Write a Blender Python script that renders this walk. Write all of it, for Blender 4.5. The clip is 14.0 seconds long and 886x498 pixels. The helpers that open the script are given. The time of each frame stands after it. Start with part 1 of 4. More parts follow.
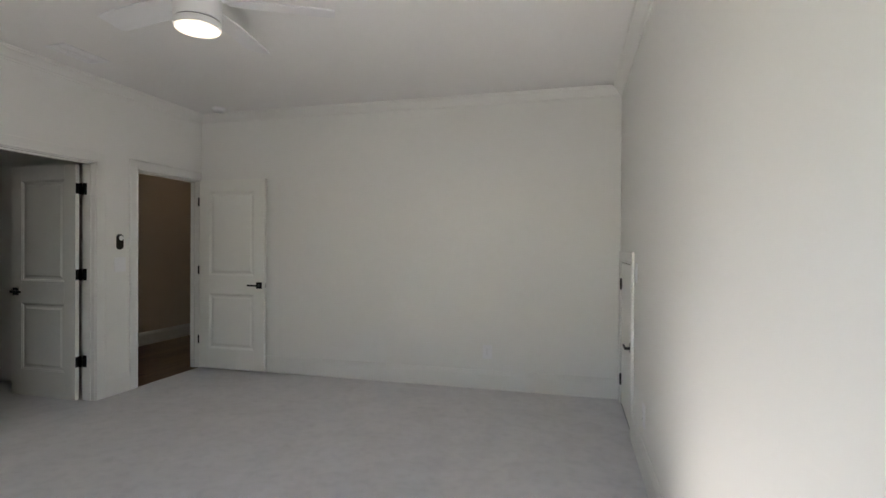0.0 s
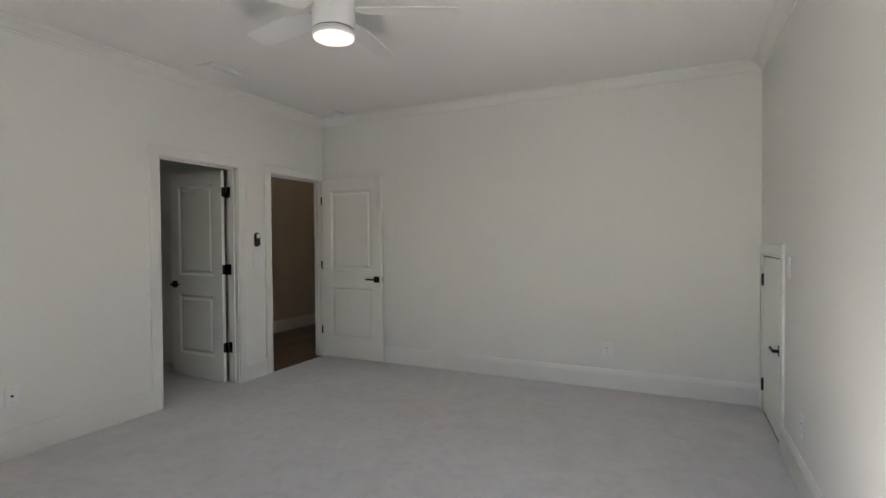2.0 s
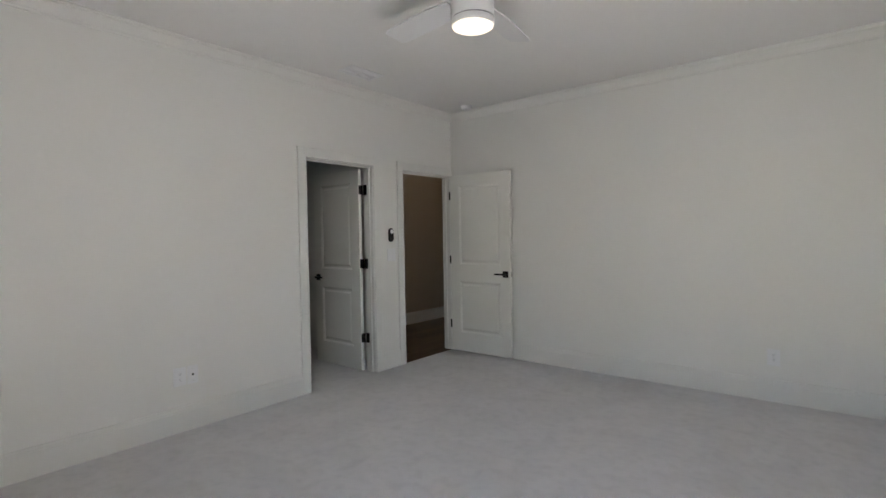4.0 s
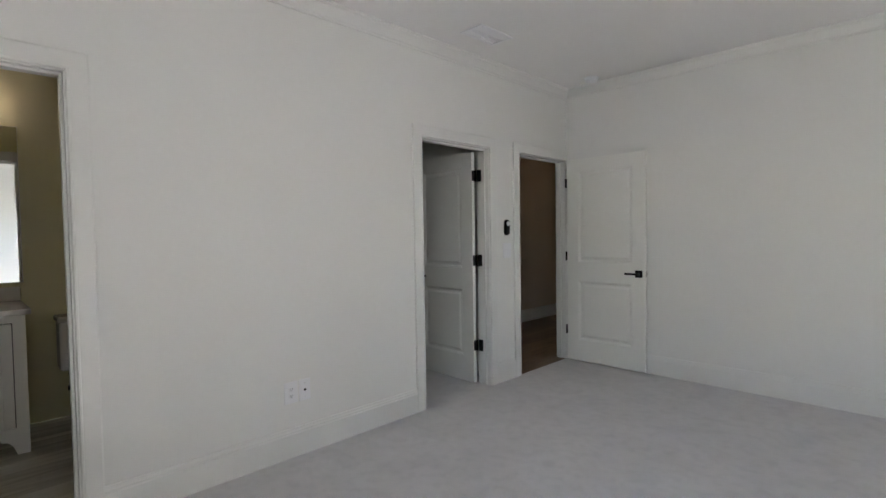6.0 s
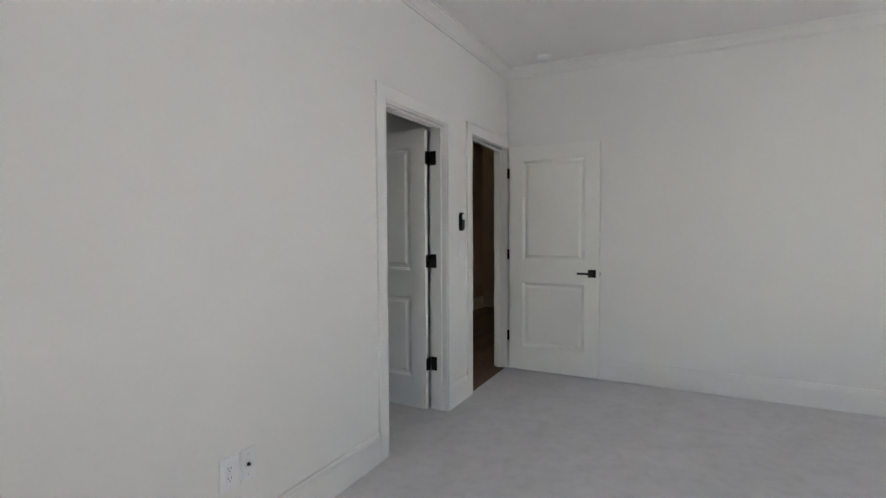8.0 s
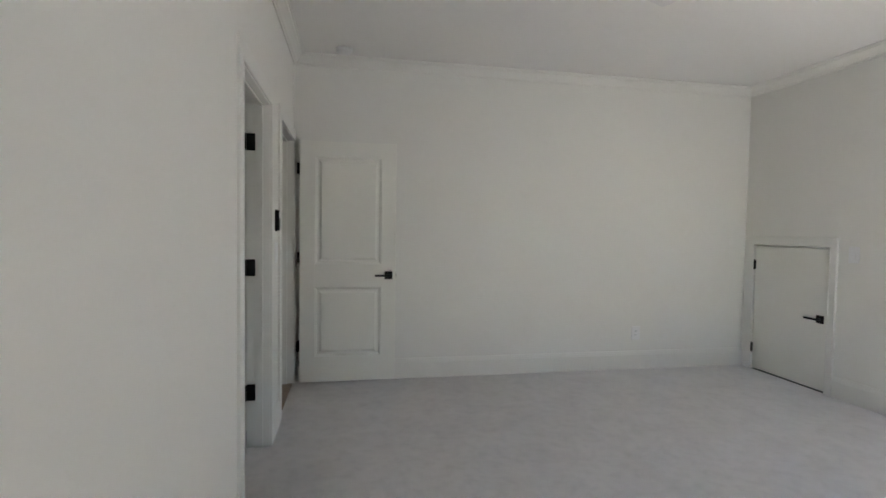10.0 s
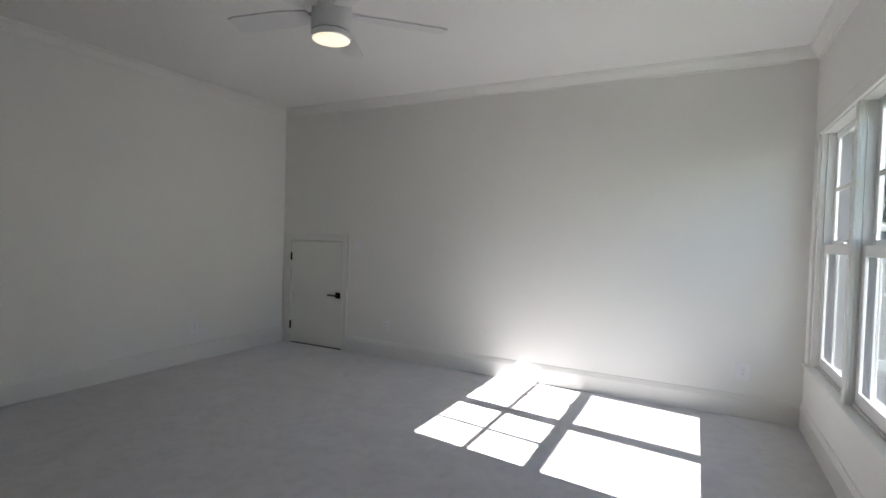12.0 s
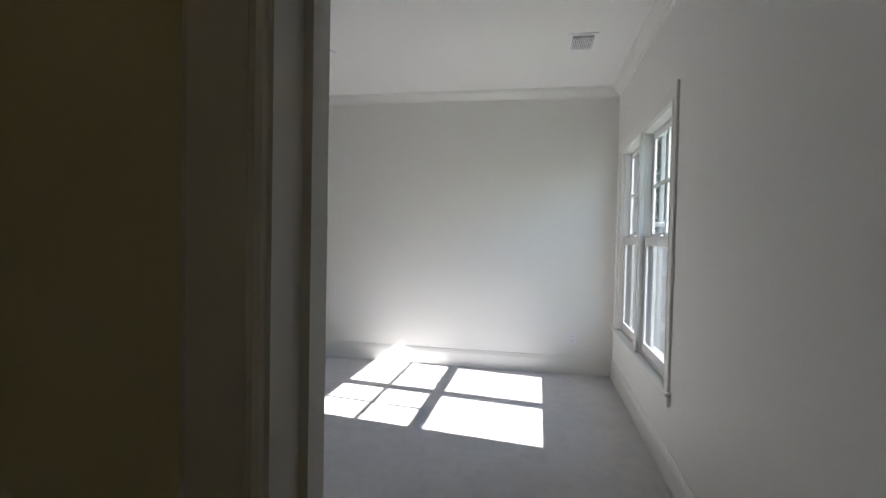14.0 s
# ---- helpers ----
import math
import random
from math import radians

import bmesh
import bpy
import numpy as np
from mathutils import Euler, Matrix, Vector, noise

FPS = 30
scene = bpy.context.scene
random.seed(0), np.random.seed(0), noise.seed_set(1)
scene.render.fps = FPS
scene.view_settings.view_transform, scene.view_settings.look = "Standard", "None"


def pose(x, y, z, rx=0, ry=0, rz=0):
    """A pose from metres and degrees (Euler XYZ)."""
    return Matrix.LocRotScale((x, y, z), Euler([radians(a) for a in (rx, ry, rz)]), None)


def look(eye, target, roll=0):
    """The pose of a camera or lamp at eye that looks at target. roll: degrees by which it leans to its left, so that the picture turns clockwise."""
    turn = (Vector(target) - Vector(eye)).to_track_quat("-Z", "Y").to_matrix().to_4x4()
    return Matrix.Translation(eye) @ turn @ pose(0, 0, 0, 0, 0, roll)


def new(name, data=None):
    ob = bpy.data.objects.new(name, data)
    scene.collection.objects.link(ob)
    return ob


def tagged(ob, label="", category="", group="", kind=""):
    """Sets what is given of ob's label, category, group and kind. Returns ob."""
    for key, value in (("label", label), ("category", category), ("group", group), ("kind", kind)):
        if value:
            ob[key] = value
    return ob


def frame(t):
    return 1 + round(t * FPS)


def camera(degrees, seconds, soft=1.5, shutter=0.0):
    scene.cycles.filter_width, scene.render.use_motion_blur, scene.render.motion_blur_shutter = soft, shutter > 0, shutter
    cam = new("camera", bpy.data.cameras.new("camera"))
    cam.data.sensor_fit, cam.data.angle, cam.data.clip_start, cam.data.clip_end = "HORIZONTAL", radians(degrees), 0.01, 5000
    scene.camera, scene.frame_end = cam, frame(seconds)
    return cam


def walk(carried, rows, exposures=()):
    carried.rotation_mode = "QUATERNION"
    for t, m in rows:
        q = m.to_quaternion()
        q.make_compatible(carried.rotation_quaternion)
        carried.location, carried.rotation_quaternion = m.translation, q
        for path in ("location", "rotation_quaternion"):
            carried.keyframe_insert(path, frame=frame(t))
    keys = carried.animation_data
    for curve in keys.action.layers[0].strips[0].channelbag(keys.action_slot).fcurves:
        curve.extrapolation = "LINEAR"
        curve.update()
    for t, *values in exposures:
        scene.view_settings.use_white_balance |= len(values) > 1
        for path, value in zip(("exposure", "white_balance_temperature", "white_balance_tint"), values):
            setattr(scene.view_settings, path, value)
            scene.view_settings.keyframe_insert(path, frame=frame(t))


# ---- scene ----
cam = camera(83.6, 14.0)
PATH = [
    (0, (3.956, 1.363, 1.341), (3.457, 3.3, 1.332), 0.3),
    (0.5, (3.906, 1.347, 1.336), (3.402, 3.283, 1.324), 0.3),
    (1, (3.864, 1.345, 1.348), (3.299, 3.263, 1.321), 0.0),
    (1.5, (3.819, 1.332, 1.348), (3.134, 3.211, 1.317), -0.1),
    (2, (3.792, 1.326, 1.353), (2.931, 3.13, 1.317), -0.4),
    (2.5, (3.756, 1.3, 1.355), (2.77, 3.039, 1.316), -0.5),
    (3, (3.741, 1.298, 1.371), (2.653, 2.976, 1.321), -0.6),
    (5.5, (3.057, 1.454, 1.313), (1.653, 2.877, 1.259), -1.0),
    (6, (2.735, 1.439, 1.336), (1.321, 2.852, 1.269), -0.9),
    (6.5, (2.429, 1.495, 1.341), (1.029, 2.92, 1.262), -1.0),
    (7, (2.083, 1.546, 1.347), (0.727, 3.014, 1.268), -0.9),
    (7.5, (1.828, 1.514, 1.373), (0.627, 3.11, 1.279), -0.6),
    (8, (1.591, 1.583, 1.337), (0.678, 3.361, 1.245), -0.3),
    (10.3, (0.42, 1.647, 1.334), (1.013, 3.556, 1.254), 1.0),
    (10.5, (0.403, 1.608, 1.34), (1.154, 3.46, 1.257), 1.1),
    (11, (0.224, 1.583, 1.332), (1.332, 3.246, 1.255), 1.4),
    (11.5, (0.047, 1.581, 1.34), (1.54, 2.91, 1.275), 1.7),
    (12, (-0.051, 1.563, 1.335), (1.728, 2.476, 1.278), 1.7),
    (12.5, (-0.147, 1.476, 1.346), (1.791, 1.967, 1.302), 1.8),
    (13, (-0.305, 1.397, 1.33), (1.674, 1.683, 1.29), 1.7),
    (13.5, (-0.421, 1.407, 1.329), (1.559, 1.688, 1.286), 1.6),
    (14, (-0.587, 1.56, 1.328), (1.376, 1.937, 1.274), 1.2),
]
walk(cam, [(t, look(eye, target, roll)) for t, eye, target, roll in PATH], exposures=[
    (0.0, 3.22, 6950, 12.4), (1.0, 3.22, 6950, 12.4), (2.0, 3.27, 6950, 12.4), (3.0, 3.32, 6900, 13),
    (5.5, 3.48, 6600, 12.5), (6.5, 3.63, 6600, 13), (7.0, 3.74, 6580, 13), (8.0, 3.63, 6520, 13.5),
    (10.5, 3.31, 6850, 11), (11.0, 2.98, 6850, 11), (12.0, 2.62, 6570, 12), (12.5, 2.56, 6540, 12), (14.0, 2.49, 6500, 12)])

# fitted sizes of the bedroom: x from the west wall, y towards the north wall
W, Y0, Y1, C = 4.385, 0.833, 6.0, 2.765
LAMP = 0.16
CARPET = (0.835, 0.812, 0.818)

# ---- world, sun, exposure ----
world = bpy.data.worlds.new("sky")
scene.world = world
world.use_nodes = True
wn = world.node_tree.nodes
sky = wn.new("ShaderNodeTexSky")
sky.sky_type = "NISHITA"
sky.sun_disc = False
SUN_WAY = Vector((0.168, 1.209, -1.0)).normalized()
sky.sun_elevation = math.asin(-SUN_WAY.z)
sky.sun_rotation = math.atan2(-SUN_WAY.x, -SUN_WAY.y)
sky.dust_density = 0.0
wn["Background"].inputs["Strength"].default_value = 0.085
world.node_tree.links.new(sky.outputs["Color"], wn["Background"].inputs["Color"])

sun = new("sun", bpy.data.lights.new("sun", "SUN"))
sun.data.energy = 3.8
sun.data.angle = radians(0.4)
sun.data.color = (1.0, 0.992, 0.985)
sun.matrix_world = look((0, 0, 0), SUN_WAY)


# ---- materials ----
def material(name, color, rough=0.5, metal=0.0, vary=0.06, scale=3.0, fine=0.0, fine_scale=200.0, second=None, emit=None, emit_strength=0.0, spec=0.5):
    """Principled paint or plastic with colour variation at two scales and a fine bump."""
    m = bpy.data.materials.new(name)
    m.use_nodes = True
    nt = m.node_tree
    b = nt.nodes["Principled BSDF"]
    b.inputs["Roughness"].default_value = rough
    b.inputs["Metallic"].default_value = metal
    b.inputs["Specular IOR Level"].default_value = spec
    tc = nt.nodes.new("ShaderNodeTexCoord")
    big = nt.nodes.new("ShaderNodeTexNoise")
    big.inputs["Scale"].default_value = scale
    big.inputs["Detail"].default_value = 6.0
    nt.links.new(tc.outputs["Object"], big.inputs["Vector"])
    ramp = nt.nodes.new("ShaderNodeMix")
    ramp.data_type = "RGBA"
    c2 = second or tuple(min(1.0, c * (1.0 + vary)) for c in color)
    c1 = tuple(c * (1.0 - vary) for c in color)
    ramp.inputs["A"].default_value = (*c1, 1)
    ramp.inputs["B"].default_value = (*c2, 1)
    nt.links.new(big.outputs["Fac"], ramp.inputs["Factor"])
    nt.links.new(ramp.outputs["Result"], b.inputs["Base Color"])
    if fine:
        n = nt.nodes.new("ShaderNodeTexNoise")
        n.inputs["Scale"].default_value = fine_scale
        n.inputs["Detail"].default_value = 3.0
        nt.links.new(tc.outputs["Object"], n.inputs["Vector"])
        bump = nt.nodes.new("ShaderNodeBump")
        bump.inputs["Strength"].default_value = fine
        bump.inputs["Distance"].default_value = 0.002
        nt.links.new(n.outputs["Fac"], bump.inputs["Height"])
        nt.links.new(bump.outputs["Normal"], b.inputs["Normal"])
    if emit:
        b.inputs["Emission Color"].default_value = (*emit, 1)
        b.inputs["Emission Strength"].default_value = emit_strength
    return m


def carpet_material():
    """Pale grey cut pile: tufts, brushed patches, and faint traffic marks."""
    m = bpy.data.materials.new("carpet_pile")
    m.use_nodes = True
    nt = m.node_tree
    b = nt.nodes["Principled BSDF"]
    b.inputs["Roughness"].default_value = 0.95
    b.inputs["Specular IOR Level"].default_value = 0.1
    b.inputs["Sheen Weight"].default_value = 0.4
    b.inputs["Sheen Roughness"].default_value = 0.6
    tc = nt.nodes.new("ShaderNodeTexCoord")

    def tex(scale, detail, distort=0.0):
        n = nt.nodes.new("ShaderNodeTexNoise")
        n.inputs["Scale"].default_value = scale
        n.inputs["Detail"].default_value = detail
        n.inputs["Distortion"].default_value = distort
        nt.links.new(tc.outputs["Object"], n.inputs["Vector"])
        return n

    def ramp(node, p0, v0, p1, v1):
        r = nt.nodes.new("ShaderNodeMapRange")
        r.inputs["From Min"].default_value = p0
        r.inputs["From Max"].default_value = p1
        r.inputs["To Min"].default_value = v0
        r.inputs["To Max"].default_value = v1
        nt.links.new(node.outputs["Fac"], r.inputs["Value"])
        return r

    def times(a, c):
        mm = nt.nodes.new("ShaderNodeMath")
        mm.operation = "MULTIPLY"
        nt.links.new(a.outputs[0], mm.inputs[0])
        nt.links.new(c.outputs[0], mm.inputs[1])
        return mm

    brushed = tex(4.0, 6.0, 0.6)
    spots = tex(15.0, 7.0, 0.15)
    pile = tex(420.0, 2.0)
    f = times(times(ramp(brushed, 0.36, 0.945, 0.60, 1.01), ramp(spots, 0.34, 0.93, 0.52, 1.0)), ramp(pile, 0.3, 0.88, 0.7, 1.08))
    tint = nt.nodes.new("ShaderNodeMix")
    tint.data_type = "RGBA"
    tint.blend_type = "MULTIPLY"
    tint.inputs["Factor"].default_value = 1.0
    tint.inputs["A"].default_value = (*CARPET, 1)
    nt.links.new(f.outputs[0], tint.inputs["B"])
    nt.links.new(tint.outputs["Result"], b.inputs["Base Color"])
    bump = nt.nodes.new("ShaderNodeBump")
    bump.inputs["Strength"].default_value = 0.7
    bump.inputs["Distance"].default_value = 0.006
    h = times(ramp(pile, 0.2, 0.0, 0.8, 1.0), ramp(spots, 0.2, 0.6, 0.8, 1.0))
    nt.links.new(h.outputs[0], bump.inputs["Height"])
    nt.links.new(bump.outputs["Normal"], b.inputs["Normal"])
    return m


def wood_material(name, dark, light, length=0.6, across=9.0, rough=0.4):
    """Grain stretched along y, with its own tone for each board."""
    m = bpy.data.materials.new(name)
    m.use_nodes = True
    nt = m.node_tree
    b = nt.nodes["Principled BSDF"]
    b.inputs["Roughness"].default_value = rough
    tc = nt.nodes.new("ShaderNodeTexCoord")
    info = nt.nodes.new("ShaderNodeObjectInfo")
    off = nt.nodes.new("ShaderNodeVectorMath")
    off.operation = "MULTIPLY_ADD"
    off.inputs[1].default_value = (across, length, 1.0)
    nt.links.new(tc.outputs["Object"], off.inputs[0])
    rnd = nt.nodes.new("ShaderNodeMath")
    rnd.operation = "MULTIPLY"
    rnd.inputs[1].default_value = 37.0
    nt.links.new(info.outputs["Random"], rnd.inputs[0])
    nt.links.new(rnd.outputs[0], off.inputs[2])
    n = nt.nodes.new("ShaderNodeTexNoise")
    n.inputs["Scale"].default_value = 3.0
    n.inputs["Detail"].default_value = 8.0
    n.inputs["Distortion"].default_value = 1.5
    nt.links.new(off.outputs[0], n.inputs["Vector"])
    mix = nt.nodes.new("ShaderNodeMix")
    mix.data_type = "RGBA"
    mix.inputs["A"].default_value = (*dark, 1)
    mix.inputs["B"].default_value = (*light, 1)
    r = nt.nodes.new("ShaderNodeMapRange")
    r.inputs["From Min"].default_value = 0.3
    r.inputs["From Max"].default_value = 0.7
    nt.links.new(n.outputs["Fac"], r.inputs["Value"])
    nt.links.new(r.outputs[0], mix.inputs["Factor"])
    tone = nt.nodes.new("ShaderNodeMapRange")
    tone.inputs["To Min"].default_value = 0.8
    tone.inputs["To Max"].default_value = 1.15
    nt.links.new(info.outputs["Random"], tone.inputs["Value"])
    mul = nt.nodes.new("ShaderNodeMix")
    mul.data_type = "RGBA"
    mul.blend_type = "MULTIPLY"
    mul.inputs["Factor"].default_value = 1.0
    nt.links.new(mix.outputs["Result"], mul.inputs["A"])
    nt.links.new(tone.outputs[0], mul.inputs["B"])
    nt.links.new(mul.outputs["Result"], b.inputs["Base Color"])
    bump = nt.nodes.new("ShaderNodeBump")
    bump.inputs["Strength"].default_value = 0.15
    bump.inputs["Distance"].default_value = 0.002
    nt.links.new(n.outputs["Fac"], bump.inputs["Height"])
    nt.links.new(bump.outputs["Normal"], b.inputs["Normal"])
    return m


def glass_material():
    """Thin clear window glass: see-through, with a Fresnel sheen."""
    m = bpy.data.materials.new("window_glass")
    m.use_nodes = True
    nt = m.node_tree
    nt.nodes.remove(nt.nodes["Principled BSDF"])
    clear = nt.nodes.new("ShaderNodeBsdfTransparent")
    clear.inputs["Color"].default_value = (0.93, 0.95, 0.945, 1)
    gloss = nt.nodes.new("ShaderNodeBsdfGlossy")
    gloss.inputs["Roughness"].default_value = 0.02
    face = nt.nodes.new("ShaderNodeLayerWeight")
    face.inputs["Blend"].default_value = 0.5
    steep = nt.nodes.new("ShaderNodeMath")
    steep.operation = "POWER"
    steep.inputs[1].default_value = 5.0
    nt.links.new(face.outputs["Facing"], steep.inputs[0])
    fres = nt.nodes.new("ShaderNodeMath")
    fres.operation = "MULTIPLY_ADD"
    fres.inputs[1].default_value = 0.92
    fres.inputs[2].default_value = 0.035
    nt.links.new(steep.outputs[0], fres.inputs[0])
    mix = nt.nodes.new("ShaderNodeMixShader")
    nt.links.new(fres.outputs[0], mix.inputs[0])
    nt.links.new(clear.outputs[0], mix.inputs[1])
    nt.links.new(gloss.outputs[0], mix.inputs[2])
    nt.links.new(mix.outputs[0], nt.nodes["Material Output"].inputs["Surface"])
    return m


def screen_material():
    """Fine grey insect mesh: part open, the threads catching light on both sides."""
    m = bpy.data.materials.new("insect_mesh")
    m.use_nodes = True
    nt = m.node_tree
    nt.nodes.remove(nt.nodes["Principled BSDF"])
    gaps = nt.nodes.new("ShaderNodeBsdfTransparent")
    face = nt.nodes.new("ShaderNodeBsdfDiffuse")
    face.inputs["Color"].default_value = (0.30, 0.30, 0.31, 1)
    thread = nt.nodes.new("ShaderNodeBsdfTranslucent")
    thread.inputs["Color"].default_value = (0.30, 0.30, 0.31, 1)
    both = nt.nodes.new("ShaderNodeMixShader")
    both.inputs[0].default_value = 0.5
    nt.links.new(face.outputs[0], both.inputs[1])
    nt.links.new(thread.outputs[0], both.inputs[2])
    mix = nt.nodes.new("ShaderNodeMixShader")
    mix.inputs[0].default_value = 0.4
    nt.links.new(gaps.outputs[0], mix.inputs[1])
    nt.links.new(both.outputs[0], mix.inputs[2])
    nt.links.new(mix.outputs[0], nt.nodes["Material Output"].inputs["Surface"])
    return m


M_WALL = material("wall_paint", (0.865, 0.858, 0.82), 0.6, vary=0.012, scale=1.3, fine=0.035, fine_scale=260)
M_CEIL = material("ceiling_paint", (0.88, 0.872, 0.85), 0.8, vary=0.012, scale=1.1, fine=0.05, fine_scale=180)
M_TRIM = material("trim_enamel", (0.855, 0.848, 0.81), 0.35, vary=0.012, scale=4.0, fine=0.05, fine_scale=90)
M_DOOR = material("door_enamel", (0.90, 0.895, 0.84), 0.3, vary=0.015, scale=3.0, fine=0.06, fine_scale=120)
M_BLACK = material("matte_black_metal", (0.018, 0.017, 0.016), 0.42, 0.6, vary=0.2, scale=30, fine=0.05)
M_STEEL = material("brushed_steel", (0.6, 0.58, 0.55), 0.3, 1.0, vary=0.05, scale=40)
M_PLATE = material("white_plastic", (0.885, 0.885, 0.89), 0.3, vary=0.01, scale=10)
# near-black for the shade inside holes and narrow gaps
M_SLOT_SHADE = material("slot_shade_dark", (0.03, 0.03, 0.03), 0.7, vary=0.1)
M_FAN = material("fan_white", (0.80, 0.80, 0.80), 0.4, vary=0.01, scale=6)
# grey that stands for shade in the fan groove and one vent
M_GAPSHADE = material("gap_shade_grey", (0.22, 0.22, 0.24), 0.5, vary=0.05)
M_LENS = material("fan_lamp_diffuser", (0.85, 0.83, 0.78), 0.5, emit=(1.0, 0.86, 0.64), emit_strength=LAMP)
# glow of the added hallway fill lamp
M_HALLFILL = material("hall_fill_dome", (0.85, 0.8, 0.7), 0.5, emit=(1.0, 0.72, 0.46), emit_strength=0.27)
M_VINYL = material("window_vinyl", (0.82, 0.82, 0.81), 0.3, vary=0.01, scale=8, fine=0.03)
M_TRACK = material("track_dark_grey", (0.17, 0.17, 0.19), 0.5, vary=0.06, scale=12)
M_GLASS = glass_material()
M_SCREEN = screen_material()
M_CARPET = carpet_material()
# warmer and darker than the bedroom wall colour
M_HALLWALL = material("hall_taupe", (0.68, 0.59, 0.485), 0.6, vary=0.015, scale=1.3, fine=0.1, fine_scale=260)
M_HALLWOOD = wood_material("hall_oak", (0.17, 0.105, 0.065), (0.30, 0.20, 0.125), rough=0.35)
M_BATHWOOD = wood_material("bath_grey_plank", (0.48, 0.45, 0.41), (0.74, 0.71, 0.66), length=0.25, across=5.0, rough=0.4)
M_BATHWALL = material("bathroom_paint", (0.81, 0.77, 0.54), 0.5, vary=0.015, scale=1.5, fine=0.1, fine_scale=260)
M_VANITY = material("vanity_paint", (0.84, 0.83, 0.79), 0.4, vary=0.02, scale=5)
M_MARBLE = material("vanity_marble", (0.72, 0.70, 0.66), 0.15, vary=0.08, scale=6, second=(0.82, 0.81, 0.78))
M_PORCELAIN = material("porcelain", (0.80, 0.79, 0.76), 0.1, vary=0.01)
M_MIRROR = material("mirror_silver", (0.92, 0.93, 0.93), 0.0, 1.0, vary=0.0)
M_BULB = material("vanity_shade", (0.9, 0.85, 0.75), 0.4, emit=(1.0, 0.80, 0.62), emit_strength=0.33)
M_BRICK = material("grey_painted_brick", (0.125, 0.123, 0.135), 0.8, vary=0.06, scale=9, fine=0.5, fine_scale=60)
M_MORTAR = material("mortar", (0.105, 0.103, 0.112), 0.9, vary=0.08, scale=20, fine=0.5, fine_scale=90)
M_SIDE = material("outside_trim", (0.50, 0.51, 0.53), 0.6, vary=0.03, scale=3)
M_ROOF = material("roof_shingle", (0.10, 0.10, 0.105), 0.9, vary=0.25, scale=14, fine=0.6, fine_scale=70)
M_BARK = material("bark", (0.11, 0.085, 0.065), 0.9, vary=0.3, scale=12, fine=0.8, fine_scale=30)
M_LEAF = material("leaves", (0.075, 0.105, 0.06), 0.5, vary=0.3, scale=1.5, second=(0.12, 0.155, 0.09))
M_GRASS = material("lawn", (0.085, 0.105, 0.055), 0.9, vary=0.25, scale=0.6, fine=0.6, fine_scale=40)


# ---- building helpers ----
def box(bm, x0, x1, y0, y1, z0, z1):
    v = [bm.verts.new((x, y, z)) for z in (z0, z1) for y in (y0, y1) for x in (x0, x1)]
    for q in ((0, 2, 3, 1), (4, 5, 7, 6), (0, 1, 5, 4), (2, 6, 7, 3), (0, 4, 6, 2), (1, 3, 7, 5)):
        bm.faces.new([v[i] for i in q])
    return v


def soft_box(bm, x0, x1, y0, y1, z0, z1, r=0.003, seg=2):
    t = bmesh.new()
    box(t, x0, x1, y0, y1, z0, z1)
    bmesh.ops.bevel(t, geom=t.edges[:], offset=r, segments=seg, affect="EDGES", profile=0.5)
    join(bm, t)


def join(bm, t):
    """Adds the bmesh t to bm and frees t."""
    index = {v: bm.verts.new(v.co) for v in t.verts}
    for fc in t.faces:
        nf = bm.faces.new([index[v] for v in fc.verts])
        nf.smooth = fc.smooth
    t.free()


def sweep(bm, profile, p0, p1, u, v, closed=True, m0=0.0, m1=0.0):
    """A straight moulding: profile points (a, b) along u and v, from p0 to p1; m0 and m1 mitre its ends."""
    p0, p1, u, v = Vector(p0), Vector(p1), Vector(u), Vector(v)
    w = (p1 - p0).normalized()
    ra = [bm.verts.new(p0 + u * a + v * b - w * (m0 * a)) for a, b in profile]
    rb = [bm.verts.new(p1 + u * a + v * b + w * (m1 * a)) for a, b in profile]
    n = len(profile)
    for i in range(n if closed else n - 1):
        j = (i + 1) % n
        bm.faces.new((ra[i], ra[j], rb[j], rb[i]))
    bm.faces.new(ra[::-1])
    bm.faces.new(rb)


def lathe(bm, rings, seg=32, cx=0.0, cy=0.0, cap=True):
    """Rings of (radius, z) turned about a vertical axis."""
    loops = []
    for r, z in rings:
        loops.append([bm.verts.new((cx + r * math.cos(2 * math.pi * k / seg), cy + r * math.sin(2 * math.pi * k / seg), z)) for k in range(seg)])
    for a, b in zip(loops, loops[1:]):
        for k in range(seg):
            fc = bm.faces.new((a[k], a[(k + 1) % seg], b[(k + 1) % seg], b[k]))
            fc.smooth = True
    if cap:
        bm.faces.new(loops[0][::-1])
        bm.faces.new(loops[-1])


def tube(bm, p0, p1, r0, r1=None, seg=12):
    p0, p1 = Vector(p0), Vector(p1)
    r1 = r0 if r1 is None else r1
    q = (p1 - p0).to_track_quat("Z", "Y")
    ring = lambda p, r: [bm.verts.new(p + q @ Vector((r * math.cos(2 * math.pi * k / seg), r * math.sin(2 * math.pi * k / seg), 0))) for k in range(seg)]
    a, b = ring(p0, r0), ring(p1, r1)
    for k in range(seg):
        fc = bm.faces.new((a[k], a[(k + 1) % seg], b[(k + 1) % seg], b[k]))
        fc.smooth = True
    bm.faces.new(a[::-1])
    bm.faces.new(b)


def finish(bm, name, mat):
    bmesh.ops.recalc_face_normals(bm, faces=bm.faces[:])
    me = bpy.data.meshes.new(name)
    bm.to_mesh(me)
    bm.free()
    me.materials.append(mat)
    return me


